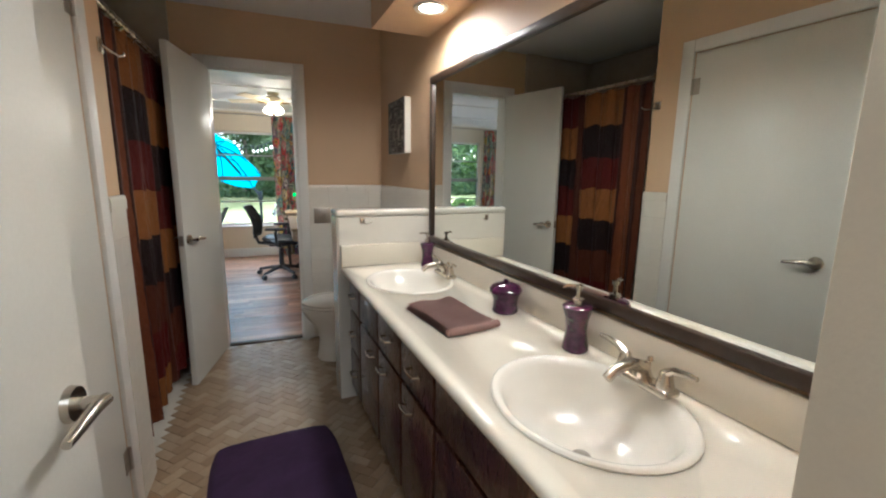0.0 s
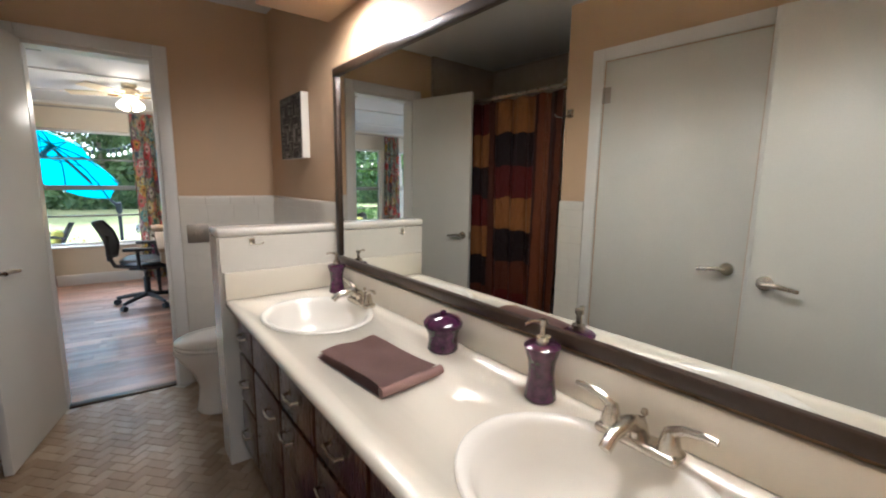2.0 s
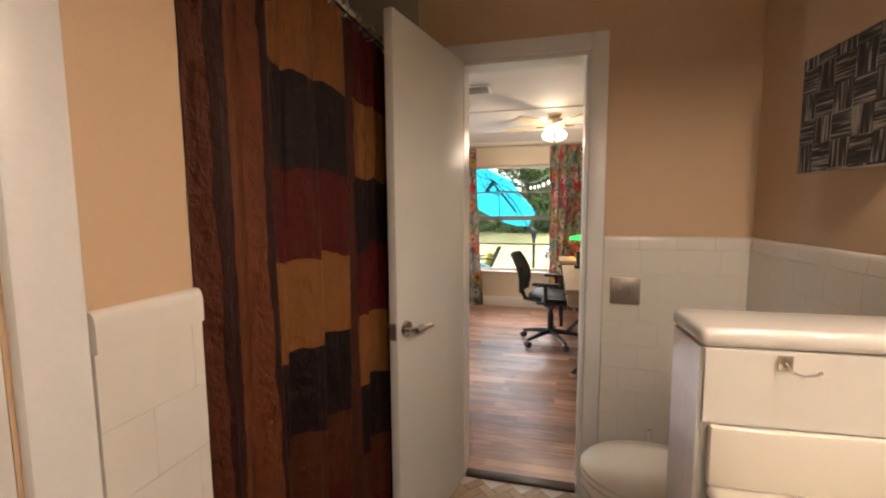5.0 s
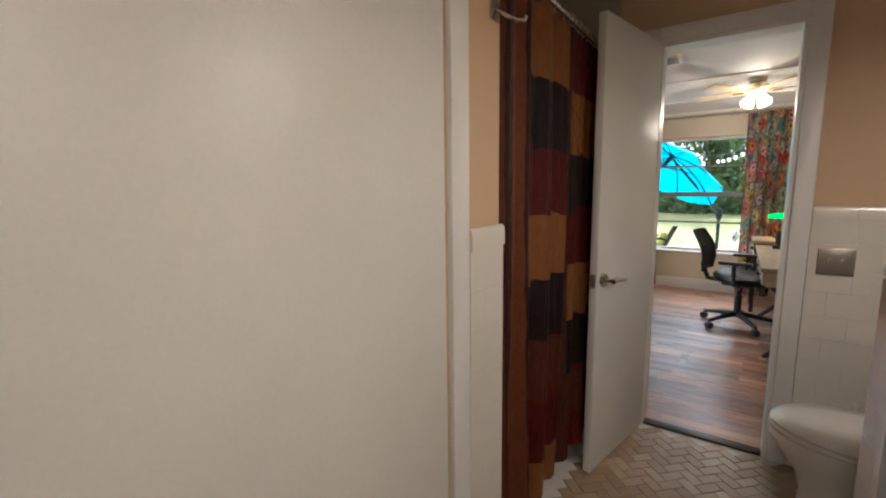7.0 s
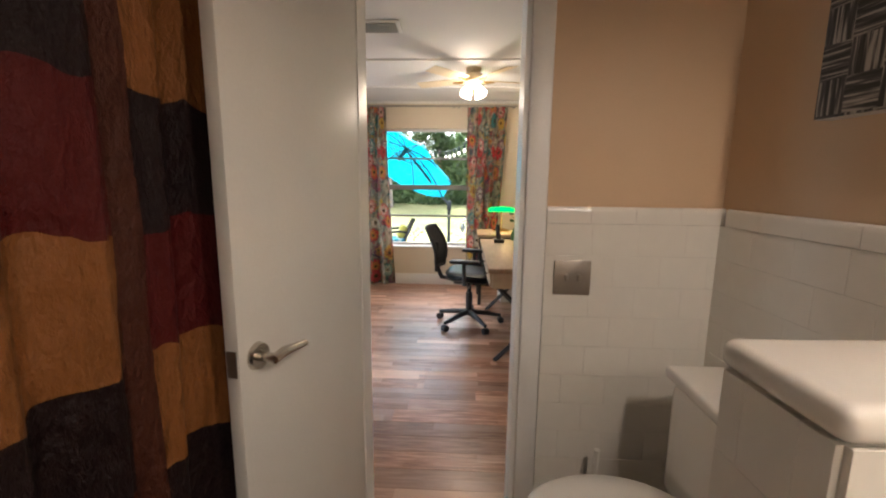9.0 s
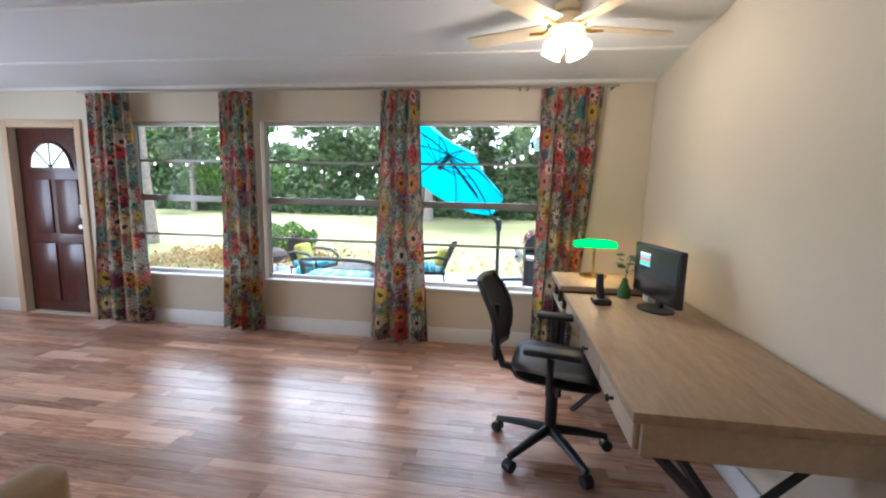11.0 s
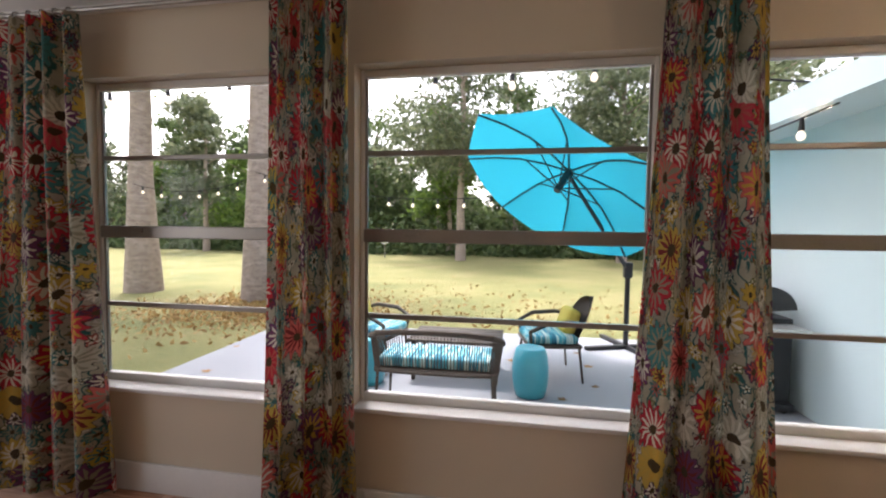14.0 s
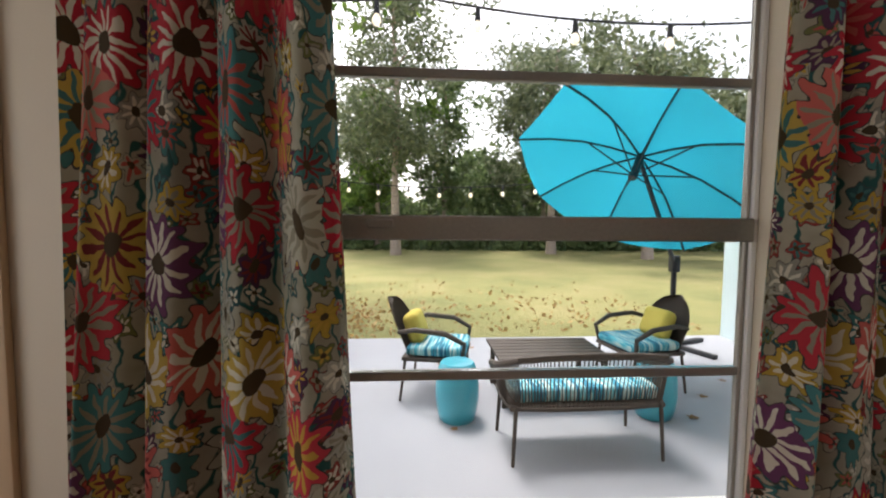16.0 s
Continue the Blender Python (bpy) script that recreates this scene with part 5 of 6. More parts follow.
# office chair
def office_chair():
    t = thing("office_chair", "black mesh office chair with armrests on casters", "chair", pose(0.15, 5.74, 0, 0, 0, -10))
    for k in range(5):
        a = radians(20 + 72 * k)
        p = Vector((0.30 * math.cos(a), 0.30 * math.sin(a), 0.075))
        part("base_arm", tube(bm_new(), [(0, 0, 0.12), p * 0.5 + Vector((0, 0, 0.065)), p], [0.026, 0.022, 0.016], 8), "black", t)
        c = part("caster", rod(bm_new(), p + Vector((-0.022 * math.sin(a), 0.022 * math.cos(a), -0.045)), p - Vector((-0.022 * math.sin(a), 0.022 * math.cos(a), 0.045)), 0.029, seg=16), "black", t)
    part("column", rod(rod(bm_new(), (0, 0, 0.09), (0, 0, 0.30), 0.03), (0, 0, 0.30), (0, 0, 0.42), 0.018), "black", t)
    part("mechanism", box(bm_new(), -0.13, 0.12, -0.09, 0.09, 0.39, 0.43, 0.012), "black", t)

    def cush(u, v, s):
        x, y = (u - 0.5) * 2, (v - 0.5) * 2
        k = 1 - 0.12 * (abs(x) ** 4 + abs(y) ** 4)
        return (0.25 * x * k + 0.02, 0.25 * y * k, 0.47 + s * 0.045 * (1 - 0.5 * (x ** 6 + y ** 6)) - 0.012 * x)
    bm = sheet(bm_new(), lambda u, v: cush(u, v, 1), 14, 14)
    sheet(bm, lambda u, v: cush(u, v, -1), 14, 14)
    bmesh.ops.remove_doubles(bm, verts=bm.verts, dist=0.001)
    rim = [e for e in bm.edges if e.is_boundary]
    bmesh.ops.bridge_loops(bm, edges=rim)
    part("seat", bm, "black", t, "padded black seat")

    def back(u, v):
        y, z = (u - 0.5) * 2, v
        w = 0.21 * (1 - 0.25 * abs(2 * v - 1) ** 2.5)
        return (-0.27 - 0.10 * z + 0.05 * math.sin(z * 3) - 0.03 * (1 - y * y), y * w, 0.52 + 0.37 * z)
    bm = sheet(bm_new(), back, 12, 16)
    bmesh.ops.solidify(bm, geom=bm.faces[:], thickness=0.012)
    part("backrest", bm, "mesh", t, "black mesh backrest")
    ring = [back(0, v / 12) for v in range(13)] + [back(u / 8, 1) for u in range(1, 9)] + [back(1, 1 - v / 12) for v in range(1, 13)] + [back(1 - u / 8, 0) for u in range(1, 9)]
    part("back_frame", tube(bm_new(), ring, 0.014, 8), "black", t)
    part("spine", tube(bm_new(), [(-0.1, 0, 0.41), (-0.26, 0, 0.43), (-0.31, 0, 0.55), (-0.30, 0, 0.75)], [0.02, 0.022, 0.02, 0.016], 8), "black", t)
    for s in (-1, 1):
        part("arm_post", tube(bm_new(), [(0.0, s * 0.18, 0.41), (0.0, s * 0.29, 0.44), (0.0, s * 0.295, 0.62)], [0.016, 0.018, 0.018], 8), "black", t)
        part("arm_pad", box(bm_new(), -0.12, 0.13, s * 0.295 - 0.04, s * 0.295 + 0.04, 0.62, 0.65, 0.012, 3), "black", t)
    for s in (-1, 1):
        part("lever", tube(bm_new(), [(0.03, s * 0.08, 0.40), (0.03, s * 0.2, 0.39)], 0.006, 6), "plate", t)


office_chair()

# tan armchair behind the doorway wall
t = thing("armchair", "tan leather armchair with dark wooden legs", "armchair", pose(-0.885, 4.15, 0))
part("seat", box(bm_new(), -0.30, 0.30, -0.30, 0.30, 0.18, 0.44, 0.05, 4), "leather", t)
part("backrest", box(bm_new(), -0.38, 0.38, -0.38, -0.22, 0.18, 0.87, 0.06, 4), "leather", t)
for s in (-1, 1):
    part("arm", box(bm_new(), s * 0.34 - 0.055, s * 0.34 + 0.055, -0.36, 0.32, 0.16, 0.64, 0.045, 4), "leather", t)
for x in (-0.32, 0.32):
    for y in (-0.3, 0.28):
        part("leg", rod(bm_new(), (x, y, 0.0), (x, y, 0.17), 0.016, 0.026, 10), "frame", t)


# ---- outdoors ----
G, L = -0.25, -0.31
bm = bm_new()
sheet(bm, lambda u, v: (-160 + 320 * u, 7.42 + 230 * v, L), 40, 30)
fixed("ground_lawn", bm, "lawn", "wide yellow-green lawn", "lawn")
solid("ground_under", "lawn", -160, 160, -120, 7.42, -0.6, L, "plain ground round the house", "ground")
solid("pavement_patio", "concrete", -5.15, 3.0, 7.315, 11.6, L - 0.1, G, "grey painted concrete patio slab", "patio", 0.015)

# the house's pale blue wing
w = thing("house_wing", "pale blue stucco house wing with low eaves", "house", kind="structure")
part("wall", box(bm_new(), 0.72, 6.0, 7.315, 11.55, L, 2.14), "bluewall", w)
bm = bm_new()
vs = [bm.verts.new(p) for p in ((0.30, 7.43, 2.10), (0.30, 11.72, 2.10), (4.4, 11.72, 3.6), (4.4, 7.43, 3.6), (0.30, 7.43, 2.22), (0.30, 11.72, 2.22), (4.4, 11.72, 3.74), (4.4, 7.43, 3.74))]
for q in ((0, 1, 2, 3), (4, 5, 6, 7), (0, 1, 5, 4), (1, 2, 6, 5), (2, 3, 7, 6), (3, 0, 4, 7)):
    bm.faces.new([vs[i] for i in q])
part("roof", bm, "roof", w)
part("fascia", box(box(bm_new(), 0.27, 0.298, 7.43, 11.75, 2.06, 2.24), 0.30, 0.72, 7.43, 11.70, 2.085, 2.10), "bluewall", w, "pale blue fascia and soffit board")
# the house's own eave over the windows
solid("roof_eave", "trim", -8, 0.26, 7.3, 8.0, 2.30, 2.42, "white eave over the patio windows", "eave")
solid("wall_outside", "bluewall", -12, -5.6, 7.3, 7.42, L, 2.5, "pale blue outer house wall", "wall")
solid("roof_top", "roof", -12, 3, -3, 7.9, 2.75, 2.85, "grey house roof", "roof")


# umbrella
def umbrella():
    t = thing("cantilever_umbrella", "tilted turquoise cantilever umbrella with dark ribs", "umbrella")
    base = Vector((-0.23, 11.12, G))
    part("pole", rod(bm_new(), base, base + Vector((0, 0, 1.0)), 0.032), "black", t)
    for a in (20, 110, 200, 290):
        part("foot", box(bm_new(), -0.55, 0, -0.035, 0.035, 0, 0.05, 0.01), "black", t, m=Matrix.Translation(base) @ Matrix.Rotation(radians(a), 4, "Z"))
    part("joint", box(bm_new(), base.x - 0.05, base.x + 0.05, base.y - 0.05, base.y + 0.05, G + 0.9, G + 1.1, 0.015), "black", t)
    hub = Vector((-1.07, 10.45, 1.87))
    part("mast", rod(bm_new(), base + Vector((0, 0, 1.0)), hub, 0.028, 0.022), "black", t)
    a = Vector((0.85, 0, -0.53)).normalized()
    b = Vector((0.53 * 0.40, -0.916, 0.85 * 0.40)).normalized()
    up = -(a.cross(b)).normalized()
    R = 1.2
    tips = []
    for k in range(8):
        q = radians(22.5 + 45 * k)
        tips.append(hub + (a * math.cos(q) + b * math.sin(q)) * R - up * 0.24)
    top = hub + up * 0.05
    for k in range(8):
        p, q = tips[k], tips[(k + 1) % 8]
        bm = bm_new()

        def gore(u, v, p=p, q=q):
            r_ = top.lerp(p, u).lerp(top.lerp(q, u), v)
            return r_ + up * (0.10 * math.sin(math.pi * u) * 1.0 - 0.05 * u * math.sin(math.pi * v))
        sheet(bm, gore, 8, 6)
        part("gore", bm, "canopy", t, "turquoise canvas gore")
    for k in range(8):
        rb = part("rib", tube(bm_new(), [top.lerp(tips[k], s) + up * (0.10 * math.sin(math.pi * s) - 0.02) for s in (0, 0.25, 0.5, 0.75, 1.0)], 0.011, 6), "black", t)
        mid = top.lerp(tips[k], 0.45) + up * 0.08
        part("strut", rod(bm_new(), hub - up * 0.22, mid, 0.008, seg=6), "black", rb)
    part("hub", rod(bm_new(), hub - up * 0.26, hub + up * 0.06, 0.04, seg=12), "black", t)


umbrella()


# barbecue
def barbecue():
    t = thing("gas_barbecue", "red and black gas barbecue with steel control panel", "barbecue", pose(0.37, 9.72, G, 0, 0, 0))
    part("cabinet", box(bm_new(), -0.20, 0.24, -0.36, 0.36, 0.08, 0.66, 0.01), "black", t)
    for s in (-1, 1):
        dr = part("door", box(bm_new(), -0.222, -0.202, min(s * 0.005, s * 0.355), max(s * 0.005, s * 0.355), 0.10, 0.65, 0.01), "redpaint", t, "red enamel door")
        part("handle", tube(bm_new(), [(-0.222, s * 0.04, 0.42), (-0.25, s * 0.045, 0.44), (-0.25, s * 0.055, 0.50), (-0.222, s * 0.06, 0.52)], 0.008, 8), "steel", dr)
    part("base", box(bm_new(), -0.24, 0.26, -0.40, 0.40, 0.03, 0.09, 0.01), "black", t)
    for x in (-0.18, 0.2):
        for y in (-0.34, 0.34):
            part("wheel", rod(bm_new(), (x, y - 0.02, 0.03), (x, y + 0.02, 0.03), 0.03), "black", t)
    bm = bm_new()

    def pan(u, v):
        y = (v - 0.5) * 1.2
        bow = 0.05 * math.cos(math.pi * (v - 0.5))
        return (-0.24 - bow - 0.05 * (1 - u), y, 0.66 + 0.12 * u)
    sheet(bm, pan, 4, 20)
    bmesh.ops.solidify(bm, geom=bm.faces[:], thickness=-0.05)
    cp = part("control_panel", bm, "steel", t, "curved stainless control panel")
    for k in range(5):
        y = -0.30 + k * 0.15
        part("knob", rod(bm_new(), (-0.29, y, 0.72), (-0.335, y, 0.715), 0.024, 0.02, 14), "black", cp)
    part("shelf", box(box(bm_new(), -0.2, 0.2, -0.66, -0.40, 0.72, 0.76, 0.01), -0.2, 0.2, 0.40, 0.62, 0.72, 0.76, 0.01), "steel", t)
    bm = bm_new()

    def hood(u, v):
        a = math.pi * (0.02 + 0.92 * u)
        return (0.02 - 0.24 * math.cos(a), (v - 0.5) * 0.74, 0.78 + 0.27 * math.sin(a) ** 0.7)
    sheet(bm, hood, 16, 8)
    part("hood", bm, "redpaint", t, "red enamel domed hood")
    for y in (-0.375, 0.355):
        bm = bm_new()
        pts = [bm.verts.new((0.02 - 0.24 * math.cos(math.pi * (0.02 + 0.92 * k / 16)), y, 0.78 + 0.272 * math.sin(math.pi * (0.02 + 0.92 * k / 16)) ** 0.7)) for k in range(17)]
        f = bm.faces.new(pts)
        e = bmesh.ops.extrude_face_region(bm, geom=[f])
        bmesh.ops.translate(bm, verts=[v for v in e["geom"] if isinstance(v, bmesh.types.BMVert)], vec=(0, 0.02, 0))
        part("hood_side", bm, "black", t, smooth=False)
    part("hood_handle", tube(bm_new(), [(-0.225, -0.28, 0.84), (-0.265, -0.27, 0.85), (-0.265, 0.27, 0.85), (-0.225, 0.28, 0.84)], 0.011, 8), "steel", t)
    part("gauge", rod(bm_new(), (-0.15, 0.0, 0.985), (-0.165, 0.0, 0.998), 0.03, seg=18), "steel", t)
    part("firebox", box(bm_new(), -0.2, 0.24, -0.35, 0.35, 0.66, 0.785), "black", t)


barbecue()


# wicker seating
def garden_chair(m, label):
    t = thing("garden_chair", label, "chair", m, "patio chairs")
    for x in (-0.24, 0.22):
        for y in (-0.25, 0.25):
            part("leg", rod(bm_new(), (x * 1.15, y * 1.1, 0), (x, y, 0.34), 0.011, 0.013, 8), "wicker", t)
    part("seat", box(bm_new(), -0.27, 0.26, -0.27, 0.27, 0.33, 0.365, 0.012), "wicker", t)
    part("cushion", box(bm_new(), -0.24, 0.26, -0.25, 0.25, 0.367, 0.45, 0.035, 3), "stripes", t, "aqua striped seat cushion")

    def shell(u, v):
        y = (u - 0.5) * 2
        w = 0.27 * math.sqrt(max(0.02, 1 - (max(0, v - 0.35) / 0.66) ** 2))
        return (-0.26 - 0.20 * v + 0.07 * y * y, y * w, 0.36 + 0.45 * v)
    bm = sheet(bm_new(), shell, 14, 14)
    bmesh.ops.solidify(bm, geom=bm.faces[:], thickness=0.018)
    part("backrest", bm, "wicker", t, "woven rounded backrest")
    for s in (-1, 1):
        part("arm", tube(bm_new(), [(-0.30, s * 0.24, 0.56), (-0.15, s * 0.29, 0.60), (0.10, s * 0.30, 0.58), (0.25, s * 0.29, 0.50), (0.23, s * 0.26, 0.36)], [0.018, 0.022, 0.024, 0.02, 0.016], 8), "wicker", t)
    part("pillow", box(bm_new(), -0.07, 0.07, -0.15, 0.15, -0.13, 0.13, 0.05, 4), "yellow", t, "yellow throw pillow", m=Matrix.Translation((-0.20, 0, 0.565)) @ Matrix.Rotation(radians(-20), 4, "Y"))


garden_chair(pose(-3.11, 9.92, G, 0, 0, -12), "brown wicker patio chair with aqua and yellow cushions")
garden_chair(pose(-1.28, 9.97, G, 0, 0, 190), "brown wicker patio chair with aqua and yellow cushions")


def loveseat():
    t = thing("garden_loveseat", "brown rope-backed patio loveseat with striped cushion", "sofa", pose(-2.255, 8.945, G, 0, 0, 1) @ Matrix.Diagonal((0.88, 0.75, 1, 1)))
    for x in (-0.52, 0.52):
        for y in (-0.26, 0.30):
            part("leg", rod(bm_new(), (x * 1.04, y * 1.08, 0), (x, y, 0.36), 0.013, 0.016, 8), "wicker", t)
    part("seat", box(bm_new(), -0.56, 0.56, -0.26, 0.32, 0.33, 0.365, 0.012), "wicker", t)
    part("cushion", box(bm_new(), -0.53, 0.53, -0.22, 0.32, 0.367, 0.46, 0.035, 3), "stripes", t, "aqua striped cushion")
    top = [(-0.60, 0.30, 0.50), (-0.61, 0.0, 0.56), (-0.60, -0.22, 0.62), (-0.52, -0.31, 0.66), (-0.3, -0.34, 0.68), (0, -0.345, 0.685), (0.3, -0.34, 0.68), (0.52, -0.31, 0.66), (0.60, -0.22, 0.62), (0.61, 0.0, 0.56), (0.60, 0.30, 0.50)]
    part("top_rail", tube(bm_new(), top, 0.024, 8), "wicker", t)
    low = [(p[0] * 0.94, p[1] * 0.86, 0.35) for p in top]
    part("lower_rail", tube(bm_new(), low, 0.014, 8), "wicker", t)
    pts = lambda q, s: Vector(q[int(s)]).lerp(Vector(q[min(int(s) + 1, len(q) - 1)]), s - int(s))
    for k in range(96):
        s = 0.3 + k * 9.4 / 95
        part("rope", rod(bm_new(), pts(low, s), pts(top, s), 0.0045, seg=4), "wicker", t)
    for s in (-1, 1):
        part("arm_post", rod(bm_new(), (s * 0.56, 0.30, 0.34), (s * 0.60, 0.30, 0.50), 0.014), "wicker", t)


loveseat()
t = thing("garden_table", "dark slatted low patio table", "table", pose(-2.2, 9.8, G) @ Matrix.Diagonal((0.92, 1, 1, 1)))
for k in range(7):
    part("slat", box(bm_new(), -0.50, 0.50, -0.30 + k * 0.087, -0.222 + k * 0.087, 0.38, 0.405, 0.005), "wicker", t)
part("frame", box(box(bm_new(), -0.46, -0.42, -0.29, 0.29, 0.34, 0.379), 0.42, 0.46, -0.29, 0.29, 0.34, 0.379), "wicker", t)
for x in (-0.44, 0.44):
    for y in (-0.26, 0.26):
        part("leg", box(bm_new(), x - 0.02, x + 0.02, y - 0.02, y + 0.02, 0, 0.339, 0.004), "wicker", t)
for x, y in ((-3.0, 9.38), (-1.48, 9.36)):
    t = thing("garden_stool", "aqua glazed ceramic garden stool", "stool", pose(x, y, G) @ Matrix.Diagonal((0.94, 0.94, 0.94, 1)), "garden stools")
    part("drum", lathe(bm_new(), [(0.0, 0.0), (0.13, 0.0), (0.14, 0.012), (0.16, 0.08), (0.172, 0.18), (0.172, 0.28), (0.16, 0.38), (0.14, 0.445), (0.125, 0.462), (0.0, 0.468)], 32), "aqua", t)
# fire pit
t = thing("fire_pit", "rusty round fire pit with a mesh lid", "fire pit", pose(-4.55, 11.2, G) @ Matrix.Diagonal((0.66, 0.66, 0.9, 1)))
part("bowl", lathe(bm_new(), [(0.0, 0.14), (0.18, 0.16), (0.32, 0.24), (0.40, 0.30), (0.38, 0.30), (0.0, 0.2)], 28), "copper", t)
part("lid", lathe(bm_new(), [(0.40, 0.305), (0.33, 0.38), (0.2, 0.43), (0.03, 0.45), (0.0, 0.47)], 28), "copper", t, "domed mesh spark lid")
for k in range(4):
    a = radians(45 + 90 * k)
    part("leg", tube(bm_new(), [(0.36 * math.cos(a), 0.36 * math.sin(a), 0.0), (0.33 * math.cos(a), 0.33 * math.sin(a), 0.12), (0.36 * math.cos(a), 0.36 * math.sin(a), 0.28)], 0.011, 6), "copper", t)
part("ring", tube(bm_new(), [(0.335 * math.cos(a), 0.335 * math.sin(a), 0.10) for a in [k * math.pi / 12 for k in range(25)]], 0.007, 6), "copper", t)


# ---- plants ----
def leaves(n_, spread, size, seed):
    """A cloud of small bent leaves; spread(rnd) gives a place."""
    rnd = np.random.RandomState(seed)
    c = np.array([spread(rnd) for _ in range(n_)])
    d1 = rnd.normal(size=(n_, 3))
    d1 /= np.linalg.norm(d1, axis=1)[:, None]
    d2 = np.cross(d1, rnd.normal(size=(n_, 3)))
    d2 /= np.linalg.norm(d2, axis=1)[:, None]
    s = size * rnd.uniform(0.5, 1.3, size=(n_, 1))
    v = np.stack([c - d1 * s, c + d2 * s * 0.45, c + d1 * s, c - d2 * s * 0.45], 1).reshape(-1, 3)
    f = np.arange(4 * n_).reshape(-1, 4)
    return v, f


def leaf_mesh(name, n_, spread, size, seed, material, parent=None, label=""):
    v, f = leaves(n_, spread, size, seed)
    me = bpy.data.meshes.new(name)
    me.from_pydata(v.tolist(), [], f.tolist())
    me.materials.append(M[material])
    ob = new(name, me)
    if parent:
        ob.parent = parent
    return ob


def clumps(rnd, k, rx, rz, z):
    """Centres of leaf clumps on an uneven crown."""
    return [(rnd.normal(0, rx * 0.55), rnd.normal(0, rx * 0.55), z + rnd.uniform(-rz, rz), rnd.uniform(0.25, 0.5) * rx) for _ in range(k)]


def tree(m, h, r, crown_z, rx, rz, n_, size, seed, material, label, group="", limbs=7):
    t = thing("tree", label, "tree", m, group)
    rnd = random.Random(seed)
    pts = [(0.12 * math.sin(k * 1.3 + seed) * k / 6, 0.12 * math.cos(k * 1.7 + seed) * k / 6, h * k / 8) for k in range(9)]
    part("trunk", tube(bm_new(), pts, [r * (1.35 if k == 0 else 1.05 if k == 1 else 1 - 0.09 * k) for k in range(9)], 14), "bark", t)
    bm = bm_new()
    for k in range(limbs):
        z = crown_z - rz + 2 * rz * (k + 0.3) / limbs
        z = min(z, h * 0.98)
        a = rnd.uniform(0, 6.28)
        q = rx * rnd.uniform(0.6, 1.0)
        tube(bm, [(0, 0, z), (0.4 * q * math.cos(a), 0.4 * q * math.sin(a), z + 0.25), (q * math.cos(a + 0.2), q * math.sin(a + 0.2), z + 0.9)], [r * 0.28, r * 0.18, r * 0.05], 6)
    part("limb", bm, "bark", t)
    nr = np.random.RandomState(seed)
    cl = clumps(nr, 26, rx, rz, crown_z)

    def spread(rd):
        c = cl[rd.randint(len(cl))]
        p = rd.normal(size=3) * c[3] * 0.55
        return (c[0] + p[0], c[1] + p[1], c[2] + p[2] * 0.7)
    leaf_mesh("crown", n_, spread, size, seed + 1, material, t)
    return t


tree(pose(-6.95, 13.75, L), 11, 0.31, 9.0, 3.2, 2.2, 7000, 0.13, 3, "leaf_light", "tall pine with flaky grey-pink bark on the lawn", "lawn pines")
tree(pose(-10.2, 14.1, L), 11, 0.30, 9.0, 3.2, 2.2, 7000, 0.13, 8, "leaf_light", "tall pine with flaky grey-pink bark on the lawn", "lawn pines")
rnd = random.Random(11)
for k in range(22):
    x = -34 + k * 2.9 + rnd.uniform(-1, 1)
    y = 30 + rnd.uniform(-1.5, 5)
    h = rnd.uniform(6.0, 11.5)
    tree(pose(x, y, L), h, 0.16, h * 0.62, rnd.uniform(1.8, 2.8), h * 0.36, 4600, 0.19, 40 + k, ("leaf_dark", "leaf_grey", "leaf_light", "leaf_dark")[k % 4], "leafy tree in the wood beyond the lawn", "wood trees", 5)
for k, (x, y, h) in enumerate(((-6.2, 21, 12), (1.5, 22, 10), (4.8, 19, 9))):
    tree(pose(x + 2.0, y + 5, L), h, 0.2, h * 0.68, 3.0, h * 0.3, 12000, 0.14, 90 + k, "leaf_grey", "tall grey-green tree at the lawn's edge", "wood trees", 8)


def under(rd):
    return (rd.uniform(-42, 34), 29 + rd.uniform(0, 4.5), L + abs(rd.normal(0, 1.15)) * (0.8 + 0.5 * math.sin(rd.uniform(0, 6))))


tagged(leaf_mesh("undergrowth", 26000, under, 0.24, 77, "leaf_dark"), "dark undergrowth along the edge of the wood", "bushes", kind="stuff")


def far_wood(rd):
    x = rd.uniform(-60, 50)
    return (x, 38 + rd.uniform(0, 4), L + rd.uniform(0, 1) * (5.5 + 1.6 * math.sin(x * 0.35) + 1.2 * math.sin(x * 0.9 + 1)))


tagged(leaf_mesh("far_wood", 30000, far_wood, 0.5, 78, "leaf_dark"), "dense green wood in the distance", "woods", kind="stuff")
b = thing("bush", "round green leafy bush beside the pine", "bush", pose(-5.4, 13.25, L) @ Matrix.Diagonal((0.84, 0.84, 0.88, 1)))


def bushy(rd):
    p = rd.normal(size=3)
    p = p / np.linalg.norm(p) * rd.uniform(0.5, 1.0) ** 0.5
    return (p[0] * 0.95, p[1] * 0.7, 0.42 + p[2] * 0.42 + 0.1 * math.sin(p[0] * 9))


leaf_mesh("foliage", 3500, bushy, 0.055, 79, "leaf_light", b)
part("stem", tube(tube(bm_new(), [(0, 0, 0), (0.2, 0.1, 0.5)], [0.03, 0.01], 6), [(0, 0, 0), (-0.25, 0, 0.5)], [0.03, 0.01], 6), "bark", b)


